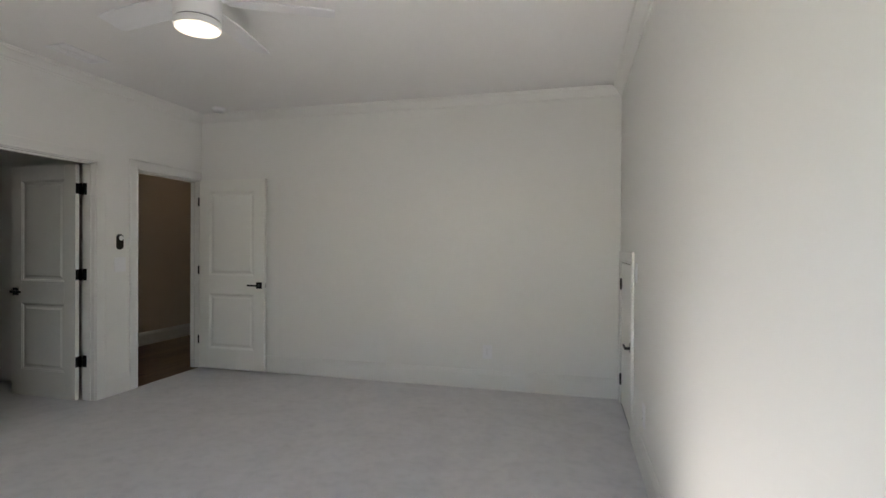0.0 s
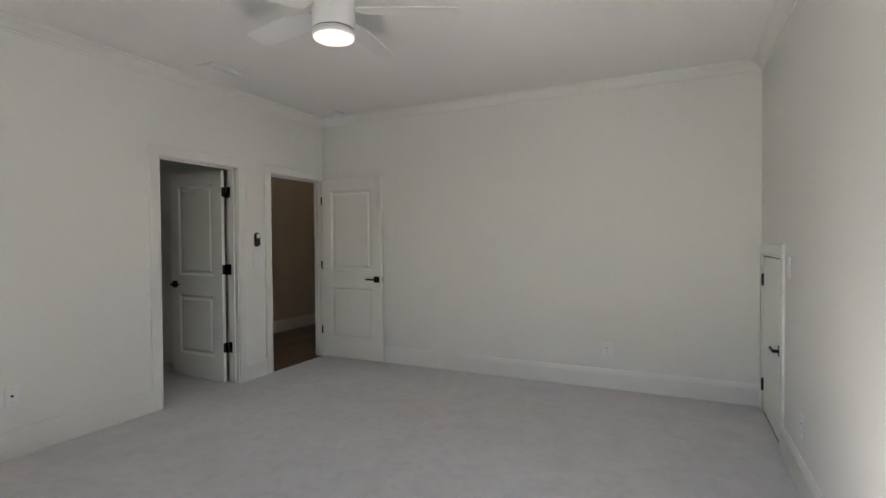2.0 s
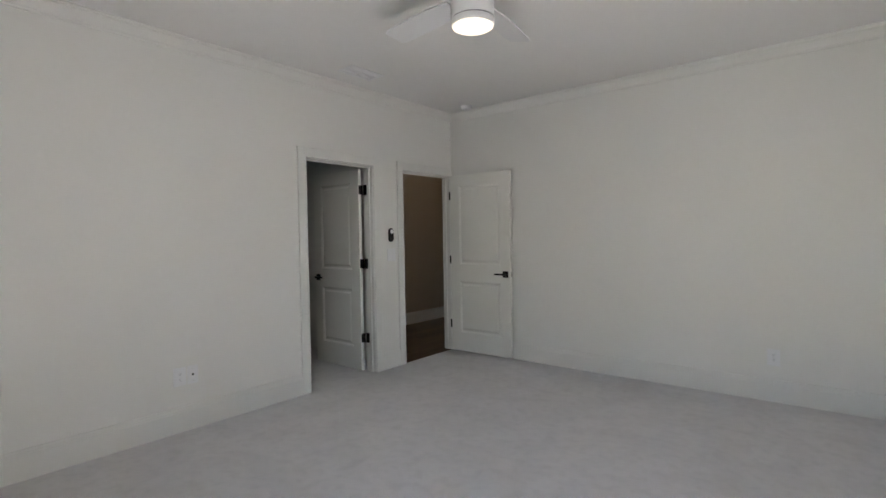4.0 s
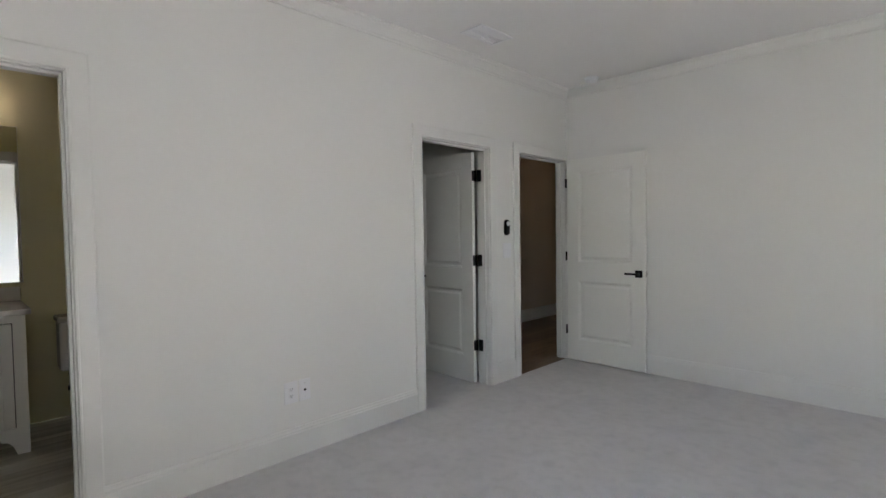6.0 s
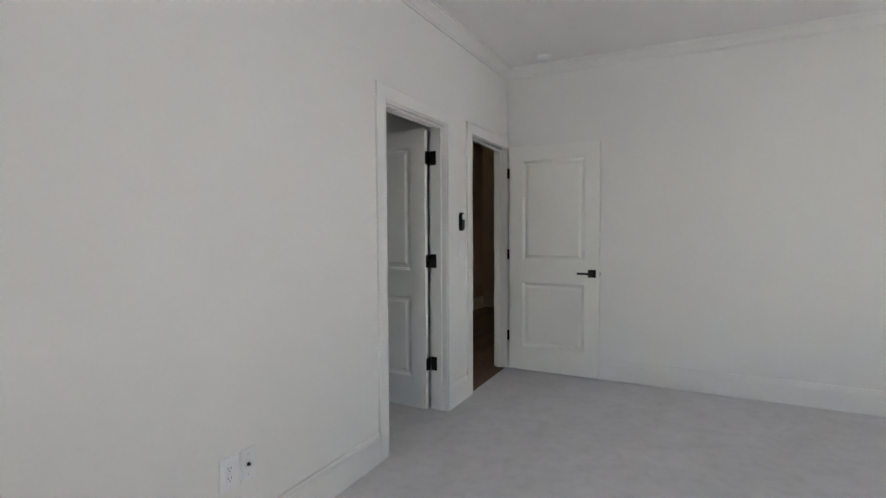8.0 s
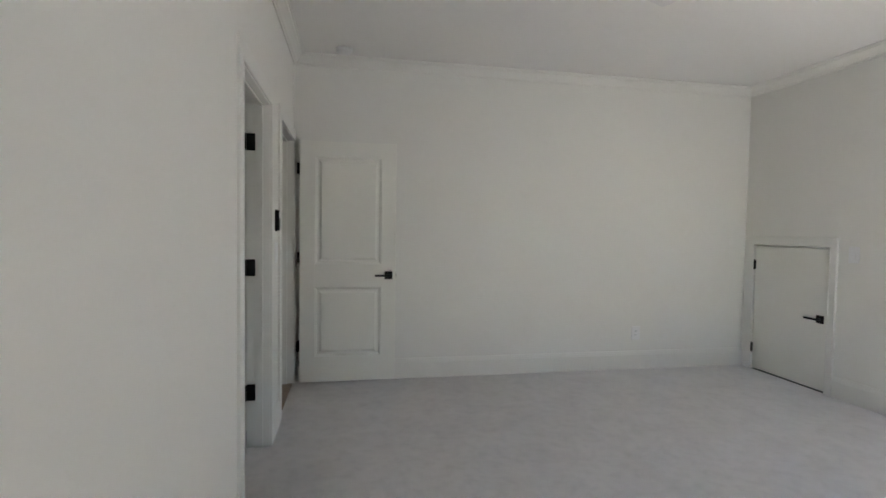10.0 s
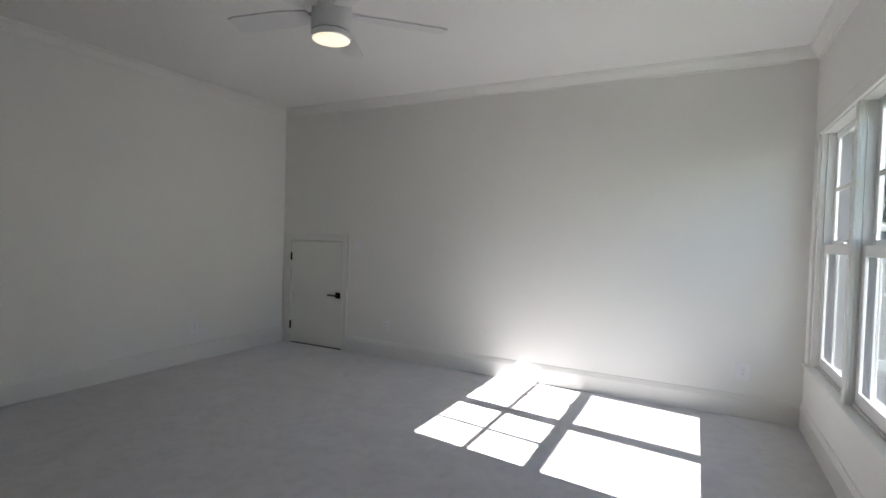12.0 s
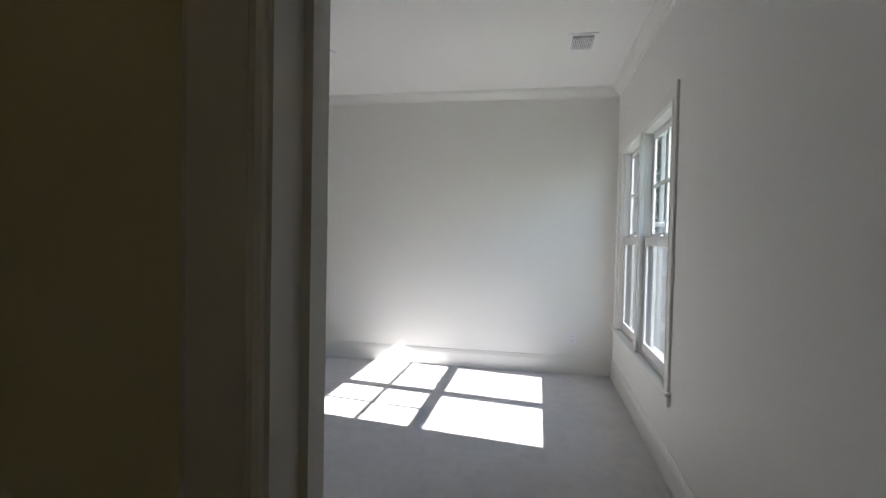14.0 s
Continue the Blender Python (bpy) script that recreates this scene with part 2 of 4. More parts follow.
def thing(name, bm, mat, label="", category="", kind="", group=""):
    return tagged(new(name, finish(bm, name, mat)), label, category, group, kind)


def empty(name, m, label="", category="", kind="", group=""):
    ob = new(name)
    ob.matrix_world = m
    ob.empty_display_size = 0.1
    return tagged(ob, label, category, group, kind)


def part(name, bm, mat, parent, label=""):
    ob = new(name, finish(bm, name, mat))
    ob.parent = parent
    return tagged(ob, label)


def shared_part(name, me, parent, m):
    ob = new(name, me)
    ob.parent = parent
    ob.matrix_local = m
    return ob


# ---- large structure ----
T = 0.125                    # inner wall thickness
BATH = (1.037, 1.841)        # openings in the west wall, along y
CLOSET = (3.946, 4.753)
HALL = (5.155, 5.985)
HEAD = 2.063
BATH_HEAD = 2.088
CRAWL = (5.092, 5.868, 1.222)
YOUT = Y0 - 0.16
WX0, WX1, WZ0, WZ1 = 2.375, 4.19, 0.4945, 2.106   # window opening
YEND = 9.2
XB = -1.88                   # bathroom and hall back walls


def wall_with_openings(bm, axis, a0, a1, lo, hi, z1, openings):
    """A wall from lo to hi along the other axis, with openings (s, e, bottom, top)."""
    def put(s, e, zb, zt):
        if e - s > 1e-4 and zt - zb > 1e-4:
            if axis == "x":
                box(bm, a0, a1, s, e, zb, zt)
            else:
                box(bm, s, e, a0, a1, zb, zt)
    at = lo
    for s, e, zb, zt in openings:
        put(at, s, 0, z1)
        put(s, e, 0, zb)
        put(s, e, zt, z1)
        at = e
    put(at, hi, 0, z1)


bm = bmesh.new()
wall_with_openings(bm, "x", -T, 0.0, Y0, YEND, C, [(*BATH, 0, BATH_HEAD), (*CLOSET, 0, HEAD), (*HALL, 0, HEAD)])
thing("wall_west", bm, M_WALL, "off-white painted bedroom wall with three door openings", "wall", "structure")
bm = bmesh.new()
wall_with_openings(bm, "y", Y1, Y1 + 0.12, 0.0, W + 0.14, C, [])
thing("wall_north", bm, M_WALL, "plain off-white painted bedroom wall behind the open door", "wall", "structure")
bm = bmesh.new()
wall_with_openings(bm, "x", W, W + 0.14, YOUT, Y1, C, [(CRAWL[0], CRAWL[1], 0, CRAWL[2])])
thing("wall_east", bm, M_WALL, "off-white painted wall with a small low access door", "wall", "structure")
bm = bmesh.new()
wall_with_openings(bm, "y", YOUT, Y0, XB - 0.12, W, C, [(WX0, WX1, WZ0, WZ1)])
thing("wall_south", bm, M_WALL, "off-white painted outer wall with a twin sash window", "wall", "structure")

bm = bmesh.new()
box(bm, XB - 0.12, W + 0.14, YOUT, YEND + 0.12, C, C + 0.15)
thing("ceiling", bm, M_CEIL, "smooth flat white painted ceiling", "ceiling", "structure")
bm = bmesh.new()
box(bm, -0.004, W, Y0, Y1, -0.2, 0)
box(bm, -1.6, -0.004, 3.0, 5.0, -0.2, 0)
box(bm, -T / 2, -0.004, *BATH, -0.2, 0)
thing("floor", bm, M_CARPET, "pale grey cut-pile carpet with brushed patches", "carpet", "structure")

# attic space behind the access door, closed
bm = bmesh.new()
box(bm, W + 0.14, W + 1.0, 4.7, 4.75, 0, 1.6)
box(bm, W + 0.14, W + 1.0, 6.0, 6.05, 0, 1.6)
box(bm, W + 0.95, W + 1.0, 4.75, 6.0, 0, 1.6)
box(bm, W + 0.14, W + 1.0, 4.7, 6.05, 1.6, 1.65)
box(bm, W, W + 1.0, 4.7, 6.05, -0.05, -0.002)
thing("wall_attic", bm, M_MORTAR, "plain closed space behind the access door", "wall", "structure")

# closet shell
bm = bmesh.new()
box(bm, -1.7, -1.6, 3.0, 5.0, 0, C)
box(bm, -1.7, -T, 2.9, 3.0, 0, C)
box(bm, -1.7, -T, 5.0, 5.1, 0, C)
thing("wall_closet", bm, M_WALL, "off-white painted closet walls", "wall", "structure")
# hall shell
bm = bmesh.new()
box(bm, -1.70, -1.58, 5.1, YEND, 0, C)
box(bm, -1.70, 0.0, YEND, YEND + 0.12, 0, C)
thing("wall_hall", bm, M_HALLWALL, "taupe hallway walls", "wall", "structure")
# bathroom shell
bm = bmesh.new()
box(bm, XB - 0.12, XB, Y0, 2.9, 0, C)
box(bm, XB, -T - 0.004, 2.8, 2.9, 0, C)
thing("wall_bathroom", bm, M_BATHWALL, "cream painted bathroom walls", "wall", "structure")
bm = bmesh.new()
wall_with_openings(bm, "x", -T - 0.004, -T, Y0, 2.8, C, [(*BATH, 0, BATH_HEAD)])
thing("wall_bathroom_side", bm, M_BATHWALL, "cream painted bathroom side of the partition", "wall", "structure")
bm = bmesh.new()
box(bm, XB, -T, Y0, Y0 + 0.004, 0, C)
thing("wall_bathroom_south", bm, M_BATHWALL, "cream painted bathroom outer wall", "wall", "structure")


def plank_floor(name, x0, x1, y0, y1, width, mat, label, length=1.2, z=0.0):
    bm = bmesh.new()
    box(bm, x0, x1, y0, y1, -0.2, z - 0.012)
    base = thing(name, bm, mat, label, "floor", "structure")
    rng = random.Random(5)
    t = bmesh.new()
    soft_box(t, 0.0006, width - 0.0006, 0.0006, length - 0.0006, -0.012, 0.0, 0.0012, 1)
    me = finish(t, "plank", mat)
    x = x0
    while x < x1 - 0.01:
        w = min(width, x1 - x)
        y = y0 - rng.uniform(0.05, length - 0.1)
        while y < y1 - 0.01:
            s, e = max(y, y0), min(y + length, y1)
            shared_part("plank", me, base, Matrix.Translation((x, s, z)) @ Matrix.Diagonal((w / width, (e - s) / length, 1, 1)))
            y += length
        x += width
    return base


# ---- trim ----
BASE_PROFILE = [(0, 0.0), (0.016, 0.0), (0.016, 0.138), (0.0125, 0.146), (0.0125, 0.154), (0.009, 0.160), (0.006, 0.174), (0, 0.176)]
CASE_W = 0.088
# casing profile: across the width from the opening outward, and out from the wall
CASE_PROFILE = [(0.0, 0.0), (0.0, 0.012), (0.005, 0.0165), (0.012, 0.0165), (0.015, 0.0135), (0.080, 0.0165), (0.088, 0.014), (0.088, 0.0)]


def baseboard(name, p0, p1, out):
    bm = bmesh.new()
    sweep(bm, BASE_PROFILE, p0, p1, out, (0, 0, 1))
    return thing(name, bm, M_TRIM, "tall white moulded baseboard", "baseboard", "structure")


X, Y, Z = Vector((1, 0, 0)), Vector((0, 1, 0)), Vector((0, 0, 1))
O = CASE_W + 0.006 - 0.018
baseboard("baseboard", (0, Y0 + 0.0165, 0), (0, BATH[0] - O, 0), X)
baseboard("baseboard", (0, BATH[1] + O, 0), (0, CLOSET[0] - O, 0), X)
baseboard("baseboard", (0, CLOSET[1] + O, 0), (0, HALL[0] - O, 0), X)
baseboard("baseboard", (0.0, Y1, 0), (W, Y1, 0), -Y)
baseboard("baseboard", (W, Y0 + 0.0165, 0), (W, CRAWL[0] - 0.075, 0), -X)
baseboard("baseboard", (0.0, Y0, 0), (W, Y0, 0), Y)
baseboard("baseboard", (-1.58, 5.1, 0), (-1.58, YEND, 0), X)
baseboard("baseboard", (-T - 0.004, BATH[1] + O, 0), (-T - 0.004, 2.8, 0), -X)
baseboard("baseboard", (-1.6, 3.0, 0), (-1.6, 5.0, 0), X)

# crown moulding, mitred round the bedroom
bm = bmesh.new()
CROWN = [(0.0, -0.088), (0.010, -0.088), (0.012, -0.076), (0.022, -0.068), (0.034, -0.050), (0.054, -0.030), (0.066, -0.022), (0.070, -0.010), (0.080, -0.008), (0.080, 0.0)]
loops = []
for d, dz in CROWN:
    loops.append([bm.verts.new(p) for p in ((d, Y0 + d, C + dz), (W - d, Y0 + d, C + dz), (W - d, Y1 - d, C + dz), (d, Y1 - d, C + dz))])
for a, b in zip(loops, loops[1:]):
    for k in range(4):
        bm.faces.new((a[k], a[(k + 1) % 4], b[(k + 1) % 4], b[k]))
for k in range(4):
    bm.faces.new((loops[0][k], loops[0][(k + 1) % 4], loops[-1][(k + 1) % 4], loops[-1][k]))
thing("crown_moulding", bm, M_TRIM, "white crown moulding round the bedroom ceiling", "moulding", "structure")


def casing(name, y0, y1, top, x, out, left=CASE_W, right=CASE_W, head=CASE_W, foot=0.0, axis="x"):
    """A cased opening with mitred corners: two legs and a head, on the plane x, facing out (a sign)."""
    root = empty(name, Matrix.Identity(4), "white moulded door casing", "door casing", "structure")
    rv = 0.006
    for part_name, w, y, d in (("casing_leg", left, y0 - rv, -1), ("casing_leg", right, y1 + rv, 1)):
        bm = bmesh.new()
        prof = [(min(a * w / CASE_W, w), b) for a, b in CASE_PROFILE]
        sweep(bm, prof, (x, y, foot), (x, y, top + rv), (0, d, 0), (out, 0, 0), m1=head / w)
        part(part_name, bm, M_TRIM, root)
    bm = bmesh.new()
    prof = [(a * head / CASE_W, b) for a, b in CASE_PROFILE]
    sweep(bm, prof, (x, y0 - rv, top + rv), (x, y1 + rv, top + rv), (0, 0, 1), (out, 0, 0), m0=left / head, m1=right / head)
    part("casing_head", bm, M_TRIM, root)
    return root


def door_jamb(name, y0, y1, top, x0, x1, stop_x, stop_w=0.034):
    """Lining boards inside an opening of the west wall, with a stop."""
    root = empty(name, Matrix.Identity(4), "white painted door jamb", "door jamb", "structure")
    t = 0.018
    for a, b in ((y0, y0 + t), (y1 - t, y1)):
        bm = bmesh.new()
        box(bm, x0, x1, a, b, 0, top)
        part("jamb_side", bm, M_TRIM, root)
    bm = bmesh.new()
    box(bm, x0, x1, y0 + t, y1 - t, top - t, top)
    part("jamb_head", bm, M_TRIM, root)
    bm = bmesh.new()
    s = 0.011
    box(bm, stop_x, stop_x + stop_w, y0 + t, y0 + t + s, 0, top - t)
    box(bm, stop_x, stop_x + stop_w, y1 - t - s, y1 - t, 0, top - t)
    box(bm, stop_x, stop_x + stop_w, y0 + t + s, y1 - t - s, top - t - s, top - t)
    part("door_stop", bm, M_TRIM, root)
    return root


JT = 0.018
for nm, (a, b), stop, right in (("trim_bath", BATH, -0.066, CASE_W), ("trim_closet", CLOSET, -0.072, CASE_W), ("trim_hall", HALL, -0.085, 0.020)):
    a, b = a - JT, b + JT
    a2, b2 = (a + JT, b - JT)
    top = BATH_HEAD if nm == "trim_bath" else HEAD
    door_jamb(nm + "_jamb", a2, b2, top, -0.108 if nm == "trim_hall" else -T - 0.006, 0.002, stop)
    casing(nm, a2 + JT, b2 - JT, top - JT, 0.0, 1, right=right)
    if nm == "trim_bath":
        casing(nm + "_inner", a2 + JT, b2 - JT, top - JT, -T - 0.004, -1)


# ---- doors ----
def panel_rings(bm, x0, x1, z0, z1, face, d):
    """A raised panel set into the leaf: sloped sticking, flat recess, raised field."""
    loops = []
    for inset, depth in ((0, 0.0), (0.004, 0.003), (0.010, 0.004), (0.018, 0.011), (0.034, 0.011), (0.052, 0.004)):
        y = face - d * depth
        loops.append([bm.verts.new(p) for p in ((x0 + inset, y, z0 + inset), (x1 - inset, y, z0 + inset), (x1 - inset, y, z1 - inset), (x0 + inset, y, z1 - inset))])
    for a, b in zip(loops, loops[1:]):
        for k in range(4):
            bm.faces.new((a[k], a[(k + 1) % 4], b[(k + 1) % 4], b[k]))
    bm.faces.new(loops[-1])


def lever_handle(root, x, z, y, d, toward):
    """A square rose with a flat lever, on the face y, pointing along x by toward."""
    bm = bmesh.new()
    soft_box(bm, x - 0.033, x + 0.033, min(y, y + d * 0.009), max(y, y + d * 0.009), z - 0.033, z + 0.033, 0.002)
    tube(bm, (x, y, z), (x, y + d * 0.045, z), 0.011, seg=16)
    h = part("handle", bm, M_BLACK, root, "square matte black lever handle")
    bm = bmesh.new()
    xa, xb = sorted((x + toward * -0.012, x + toward * 0.118))
    soft_box(bm, xa, xb, min(y + d * 0.036, y + d * 0.048), max(y + d * 0.036, y + d * 0.048), z - 0.009, z + 0.009, 0.003)
    part("lever", bm, M_BLACK, h)


def door_leaf(name, m, w, h, label, panels=True, handle_z=0.925, backset=0.06, hinge_z=(0.24, 1.02, 1.80), hinge_side=-1, t=0.035, hinge_h=0.09, both=True, z0=0.026, reach=0.0035):
    """Leaf from its hinge edge at x = 0 to x = w, thickness along y; hinge knuckles stand on hinge_side of y."""
    root = empty(name, m, label, "door", "structure")
    bm = bmesh.new()
    if panels:
        st = 0.125
        rails = ((z0, 0.235), (0.825, 1.02), (h - 0.125, h))
        soft_box(bm, 0, st, -t / 2, t / 2, z0, h, 0.0015, 1)
        soft_box(bm, w - st, w, -t / 2, t / 2, z0, h, 0.0015, 1)
        for a, b in rails:
            box(bm, st - 0.001, w - st + 0.001, -t / 2 + 0.0001, t / 2 - 0.0001, a, b)
        part("leaf", bm, M_DOOR, root)
        for a, b in ((0.235, 0.825), (1.02, h - 0.125)):
            bm = bmesh.new()
            panel_rings(bm, st, w - st, a, b, -t / 2, -1)
            panel_rings(bm, st, w - st, a, b, t / 2, 1)
            part("panel", bm, M_DOOR, root)
    else:
        soft_box(bm, 0, w, -t / 2, t / 2, z0, h, 0.0015, 1)
        part("leaf", bm, M_DOOR, root)
    for hz in hinge_z:
        bm = bmesh.new()
        y = hinge_side * t / 2
        soft_box(bm, -reach, 0.0, -t / 2 + 0.002, t / 2 - 0.002, hz - hinge_h / 2, hz + hinge_h / 2, 0.0012, 1)
        tube(bm, (-0.004, y + hinge_side * 0.007, hz - hinge_h / 2), (-0.004, y + hinge_side * 0.007, hz + hinge_h / 2), 0.009, seg=14)
        if not panels:
            soft_box(bm, -0.016, 0.008, min(y, y + hinge_side * 0.004), max(y, y + hinge_side * 0.004), hz - hinge_h / 2, hz + hinge_h / 2, 0.0012, 1)
        tube(bm, (-0.004, y + hinge_side * 0.007, hz - hinge_h / 2 - 0.004), (-0.004, y + hinge_side * 0.007, hz + hinge_h / 2 + 0.004), 0.005, seg=10)
        part("hinge", bm, M_BLACK, root, "matte black butt hinge")
    lever_handle(root, w - backset, handle_z, -t / 2, -1, -1)
    if both:
        lever_handle(root, w - backset, handle_z, t / 2, 1, -1)
    bm = bmesh.new()
    soft_box(bm, w, w + 0.0025, -0.0125, 0.0125, handle_z - 0.028, handle_z + 0.028, 0.001, 1)
    soft_box(bm, w, w + 0.011, -0.007, 0.007, handle_z - 0.011, handle_z + 0.011, 0.002, 1)
    part("latch", bm, M_STEEL, root, "small steel latch plate")
    return root


def jamb_hinges(name, spots, sx, sy, sz):
    for i, (x, y, z) in enumerate(spots):
        bm = bmesh.new()
        soft_box(bm, x - sx, x + sx, y - sy, y + sy, z - sz, z + sz, min(sx, sy) * 0.6, 1)
        thing(name, bm, M_BLACK, "black hinge plate screwed to the jamb", "hinge", "", "hinge plates")


# hall door, swung into the bedroom and resting near the north wall
door_leaf("door_1", pose(0.056, 5.926, 0, 0, 0, 0.3) , 0.80, 2.045, "white two-panel door standing open against the wall", hinge_side=1, hinge_z=(0.325, 1.075, 1.815), z0=0.022, reach=0.022)
# closet door, swung back into the closet
door_leaf("door_2", pose(-0.14, 4.694, 0, 0, 0, 180 - 1.5), 0.755, 2.03, "white two-panel closet door standing open", hinge_side=-1, hinge_z=(0.335, 1.085, 1.825), z0=0.008)
jamb_hinges("hinge_plate", [(-0.105, CLOSET[1] - JT - 0.0015, z) for z in (0.335, 1.085, 1.825)], 0.024, 0.002, 0.05)

# low access door in the east wall, shut
door_leaf("door_3", pose(W + 0.016, CRAWL[1] - 0.008, 0, 0, 0, -90), CRAWL[1] - CRAWL[0] - 0.014, CRAWL[2] - 0.012, "small flat white access door, shut", panels=False, handle_z=0.614, backset=0.058, hinge_z=(0.215, 1.03), hinge_side=-1, hinge_h=0.09, both=False, z0=0.014)
root = empty("trim_access", Matrix.Identity(4), "white casing round the low access door", "door casing", "structure")
for y, d, wd in ((CRAWL[1], 1, 0.088), (CRAWL[0], -1, 0.068)):
    bm = bmesh.new()
    sweep(bm, [(a * wd / CASE_W, b) for a, b in CASE_PROFILE], (W, y, 0), (W, y, CRAWL[2]), (0, d, 0), (-1, 0, 0), m1=0.088 / wd)
    part("casing_leg", bm, M_TRIM, root)
bm = bmesh.new()
sweep(bm, CASE_PROFILE, (W, CRAWL[0], CRAWL[2]), (W, CRAWL[1], CRAWL[2]), (0, 0, 1), (-1, 0, 0), m0=0.068 / 0.088, m1=1.0)
part("casing_head", bm, M_TRIM, root)
bm = bmesh.new()
box(bm, W + 0.036, W + 0.06, CRAWL[0], CRAWL[0] + 0.03, 0, CRAWL[2])
box(bm, W + 0.036, W + 0.06, CRAWL[1] - 0.03, CRAWL[1], 0, CRAWL[2])
box(bm, W + 0.036, W + 0.06, CRAWL[0] + 0.03, CRAWL[1] - 0.03, CRAWL[2] - 0.03, CRAWL[2])
part("door_stop", bm, M_TRIM, root)


# ---- twin window ----
def sash(root, name, x0, x1, z0, z1, y, st, bot, top, cross):
    s = empty_part(name, root)
    for a, b, c, d in ((x0, x0 + st, z0, z1), (x1 - st, x1, z0, z1), (x0 + st, x1 - st, z0, z0 + bot), (x0 + st, x1 - st, z1 - top, z1)):
        bm = bmesh.new()
        soft_box(bm, a, b, y - 0.004, y + 0.013, c, d, 0.003, 1)
        part("sash_rail", bm, M_VINYL, s)
    gx0, gx1, gz0, gz1 = x0 + st, x1 - st, z0 + bot, z1 - top
    bm = bmesh.new()
    box(bm, gx0 - 0.004, gx1 + 0.004, y + 0.003, y + 0.006, gz0 - 0.004, gz1 + 0.004)
    g = part("pane", bm, M_GLASS, s, "clear window glass")
    g.visible_shadow = False
    if cross:
        mx, mz = (gx0 + gx1) / 2, (gz0 + gz1) / 2
        bm = bmesh.new()
        soft_box(bm, mx - 0.0155, mx + 0.0155, y - 0.004, y + 0.010, gz0, gz1, 0.003, 1)
        part("muntin", bm, M_VINYL, s)
        for a, b in ((gx0, mx - 0.0155), (mx + 0.0155, gx1)):
            bm = bmesh.new()
            soft_box(bm, a, b, y - 0.004, y + 0.010, mz - 0.014, mz + 0.014, 0.003, 1)
            part("muntin", bm, M_VINYL, s)


def empty_part(name, parent):
    ob = new(name)
    ob.parent = parent
    ob.empty_display_size = 0.05
    return ob


def window_unit(name, x0, x1):
    root = empty(name, Matrix.Identity(4), "white double-hung sash window with a divided upper sash", "window", "structure")
    ya, yb = Y0 - 0.098, Y0 - 0.030
    f = 0.020
    bm = bmesh.new()
    ym = Y0 - 0.057
    box(bm, x0, x0 + f, ym, yb, WZ0, WZ1)
    box(bm, x1 - f, x1, ym, yb, WZ0, WZ1)
    box(bm, x0 + f, x1 - f, ya, Y0 - 0.071, WZ1 - f, WZ1)
    box(bm, x0 + f, x1 - f, ya, yb, WZ0, WZ0 + f)
    box(bm, x0, x0 + f, ya, ym, MEET - 0.02, WZ1)
    box(bm, x1 - f, x1, ya, ym, MEET - 0.02, WZ1)
    box(bm, x0, x0 + f, ya, ym, WZ0, WZ0 + f)
    box(bm, x1 - f, x1, ya, ym, WZ0, WZ0 + f)
    part("window_frame", bm, M_VINYL, root)
    # lower outer stretch of the frame, dark grey instead of vinyl white
    bm = bmesh.new()
    box(bm, x0, x0 + f, ya, ym, WZ0 + f, MEET - 0.02)
    box(bm, x1 - f, x1, ya, ym, WZ0 + f, MEET - 0.02)
    part("outer_track", bm, M_TRACK, root, "dark grey lower stretch of the sash track")
    sash(root, "upper_sash", x0 + f, x1 - f, MEET - 0.018, WZ1 - f, Y0 - 0.088, 0.045, 0.063, 0.032, True)
    sash(root, "lower_sash", x0 + f, x1 - f, WZ0 + f, MEET + 0.018, Y0 - 0.050, 0.045, 0.068, 0.062, False)
    bm = bmesh.new()
    soft_box(bm, (x0 + x1) / 2 - 0.03, (x0 + x1) / 2 + 0.03, Y0 - 0.066, Y0 - 0.044, MEET + 0.018, MEET + 0.032, 0.004)
    part("sash_lock", bm, M_VINYL, root)
    bm = bmesh.new()
    sx0, sx1, sy = x0 + f, x1 - f, Y0 - 0.112
    for p in ((sx0, sx0 + 0.02, WZ0 + f, MEET + 0.01), (sx1 - 0.02, sx1, WZ0 + f, MEET + 0.01)):
        soft_box(bm, p[0], p[1], sy - 0.006, sy + 0.006, p[2], p[3], 0.002, 1)
    for z in (WZ0 + f, MEET - 0.01):
        soft_box(bm, sx0 + 0.02, sx1 - 0.02, sy - 0.006, sy + 0.006, z, z + 0.02, 0.002, 1)
    sf = part("screen_frame", bm, M_VINYL, root)
    bm = bmesh.new()
    bm.faces.new([bm.verts.new(p) for p in ((sx0 + 0.018, sy, WZ0 + f + 0.018), (sx1 - 0.018, sy, WZ0 + f + 0.018), (sx1 - 0.018, sy, MEET - 0.008), (sx0 + 0.018, sy, MEET - 0.008))])
    part("insect_mesh", bm, M_SCREEN, sf, "fine grey insect mesh")
    return root


MEET = 1.33
XM = 3.27
window_unit("window_1", WX0 + 0.045, XM - 0.001)
window_unit("window_2", XM + 0.001, WX1 - 0.045)
root = empty("trim_window", Matrix.Identity(4), "white window casing with a stool and apron", "window casing", "structure")
for x, d in ((WX0, -1), (WX1, 1)):
    bm = bmesh.new()
    sweep(bm, CASE_PROFILE, (x, Y0, WZ0), (x, Y0, WZ1), (d, 0, 0), (0, 1, 0), m1=1.0)
    part("casing_leg", bm, M_TRIM, root)
bm = bmesh.new()
sweep(bm, CASE_PROFILE, (WX0, Y0, WZ1), (WX1, Y0, WZ1), (0, 0, 1), (0, 1, 0), m0=1.0, m1=1.0)
part("casing_head", bm, M_TRIM, root)
bm = bmesh.new()
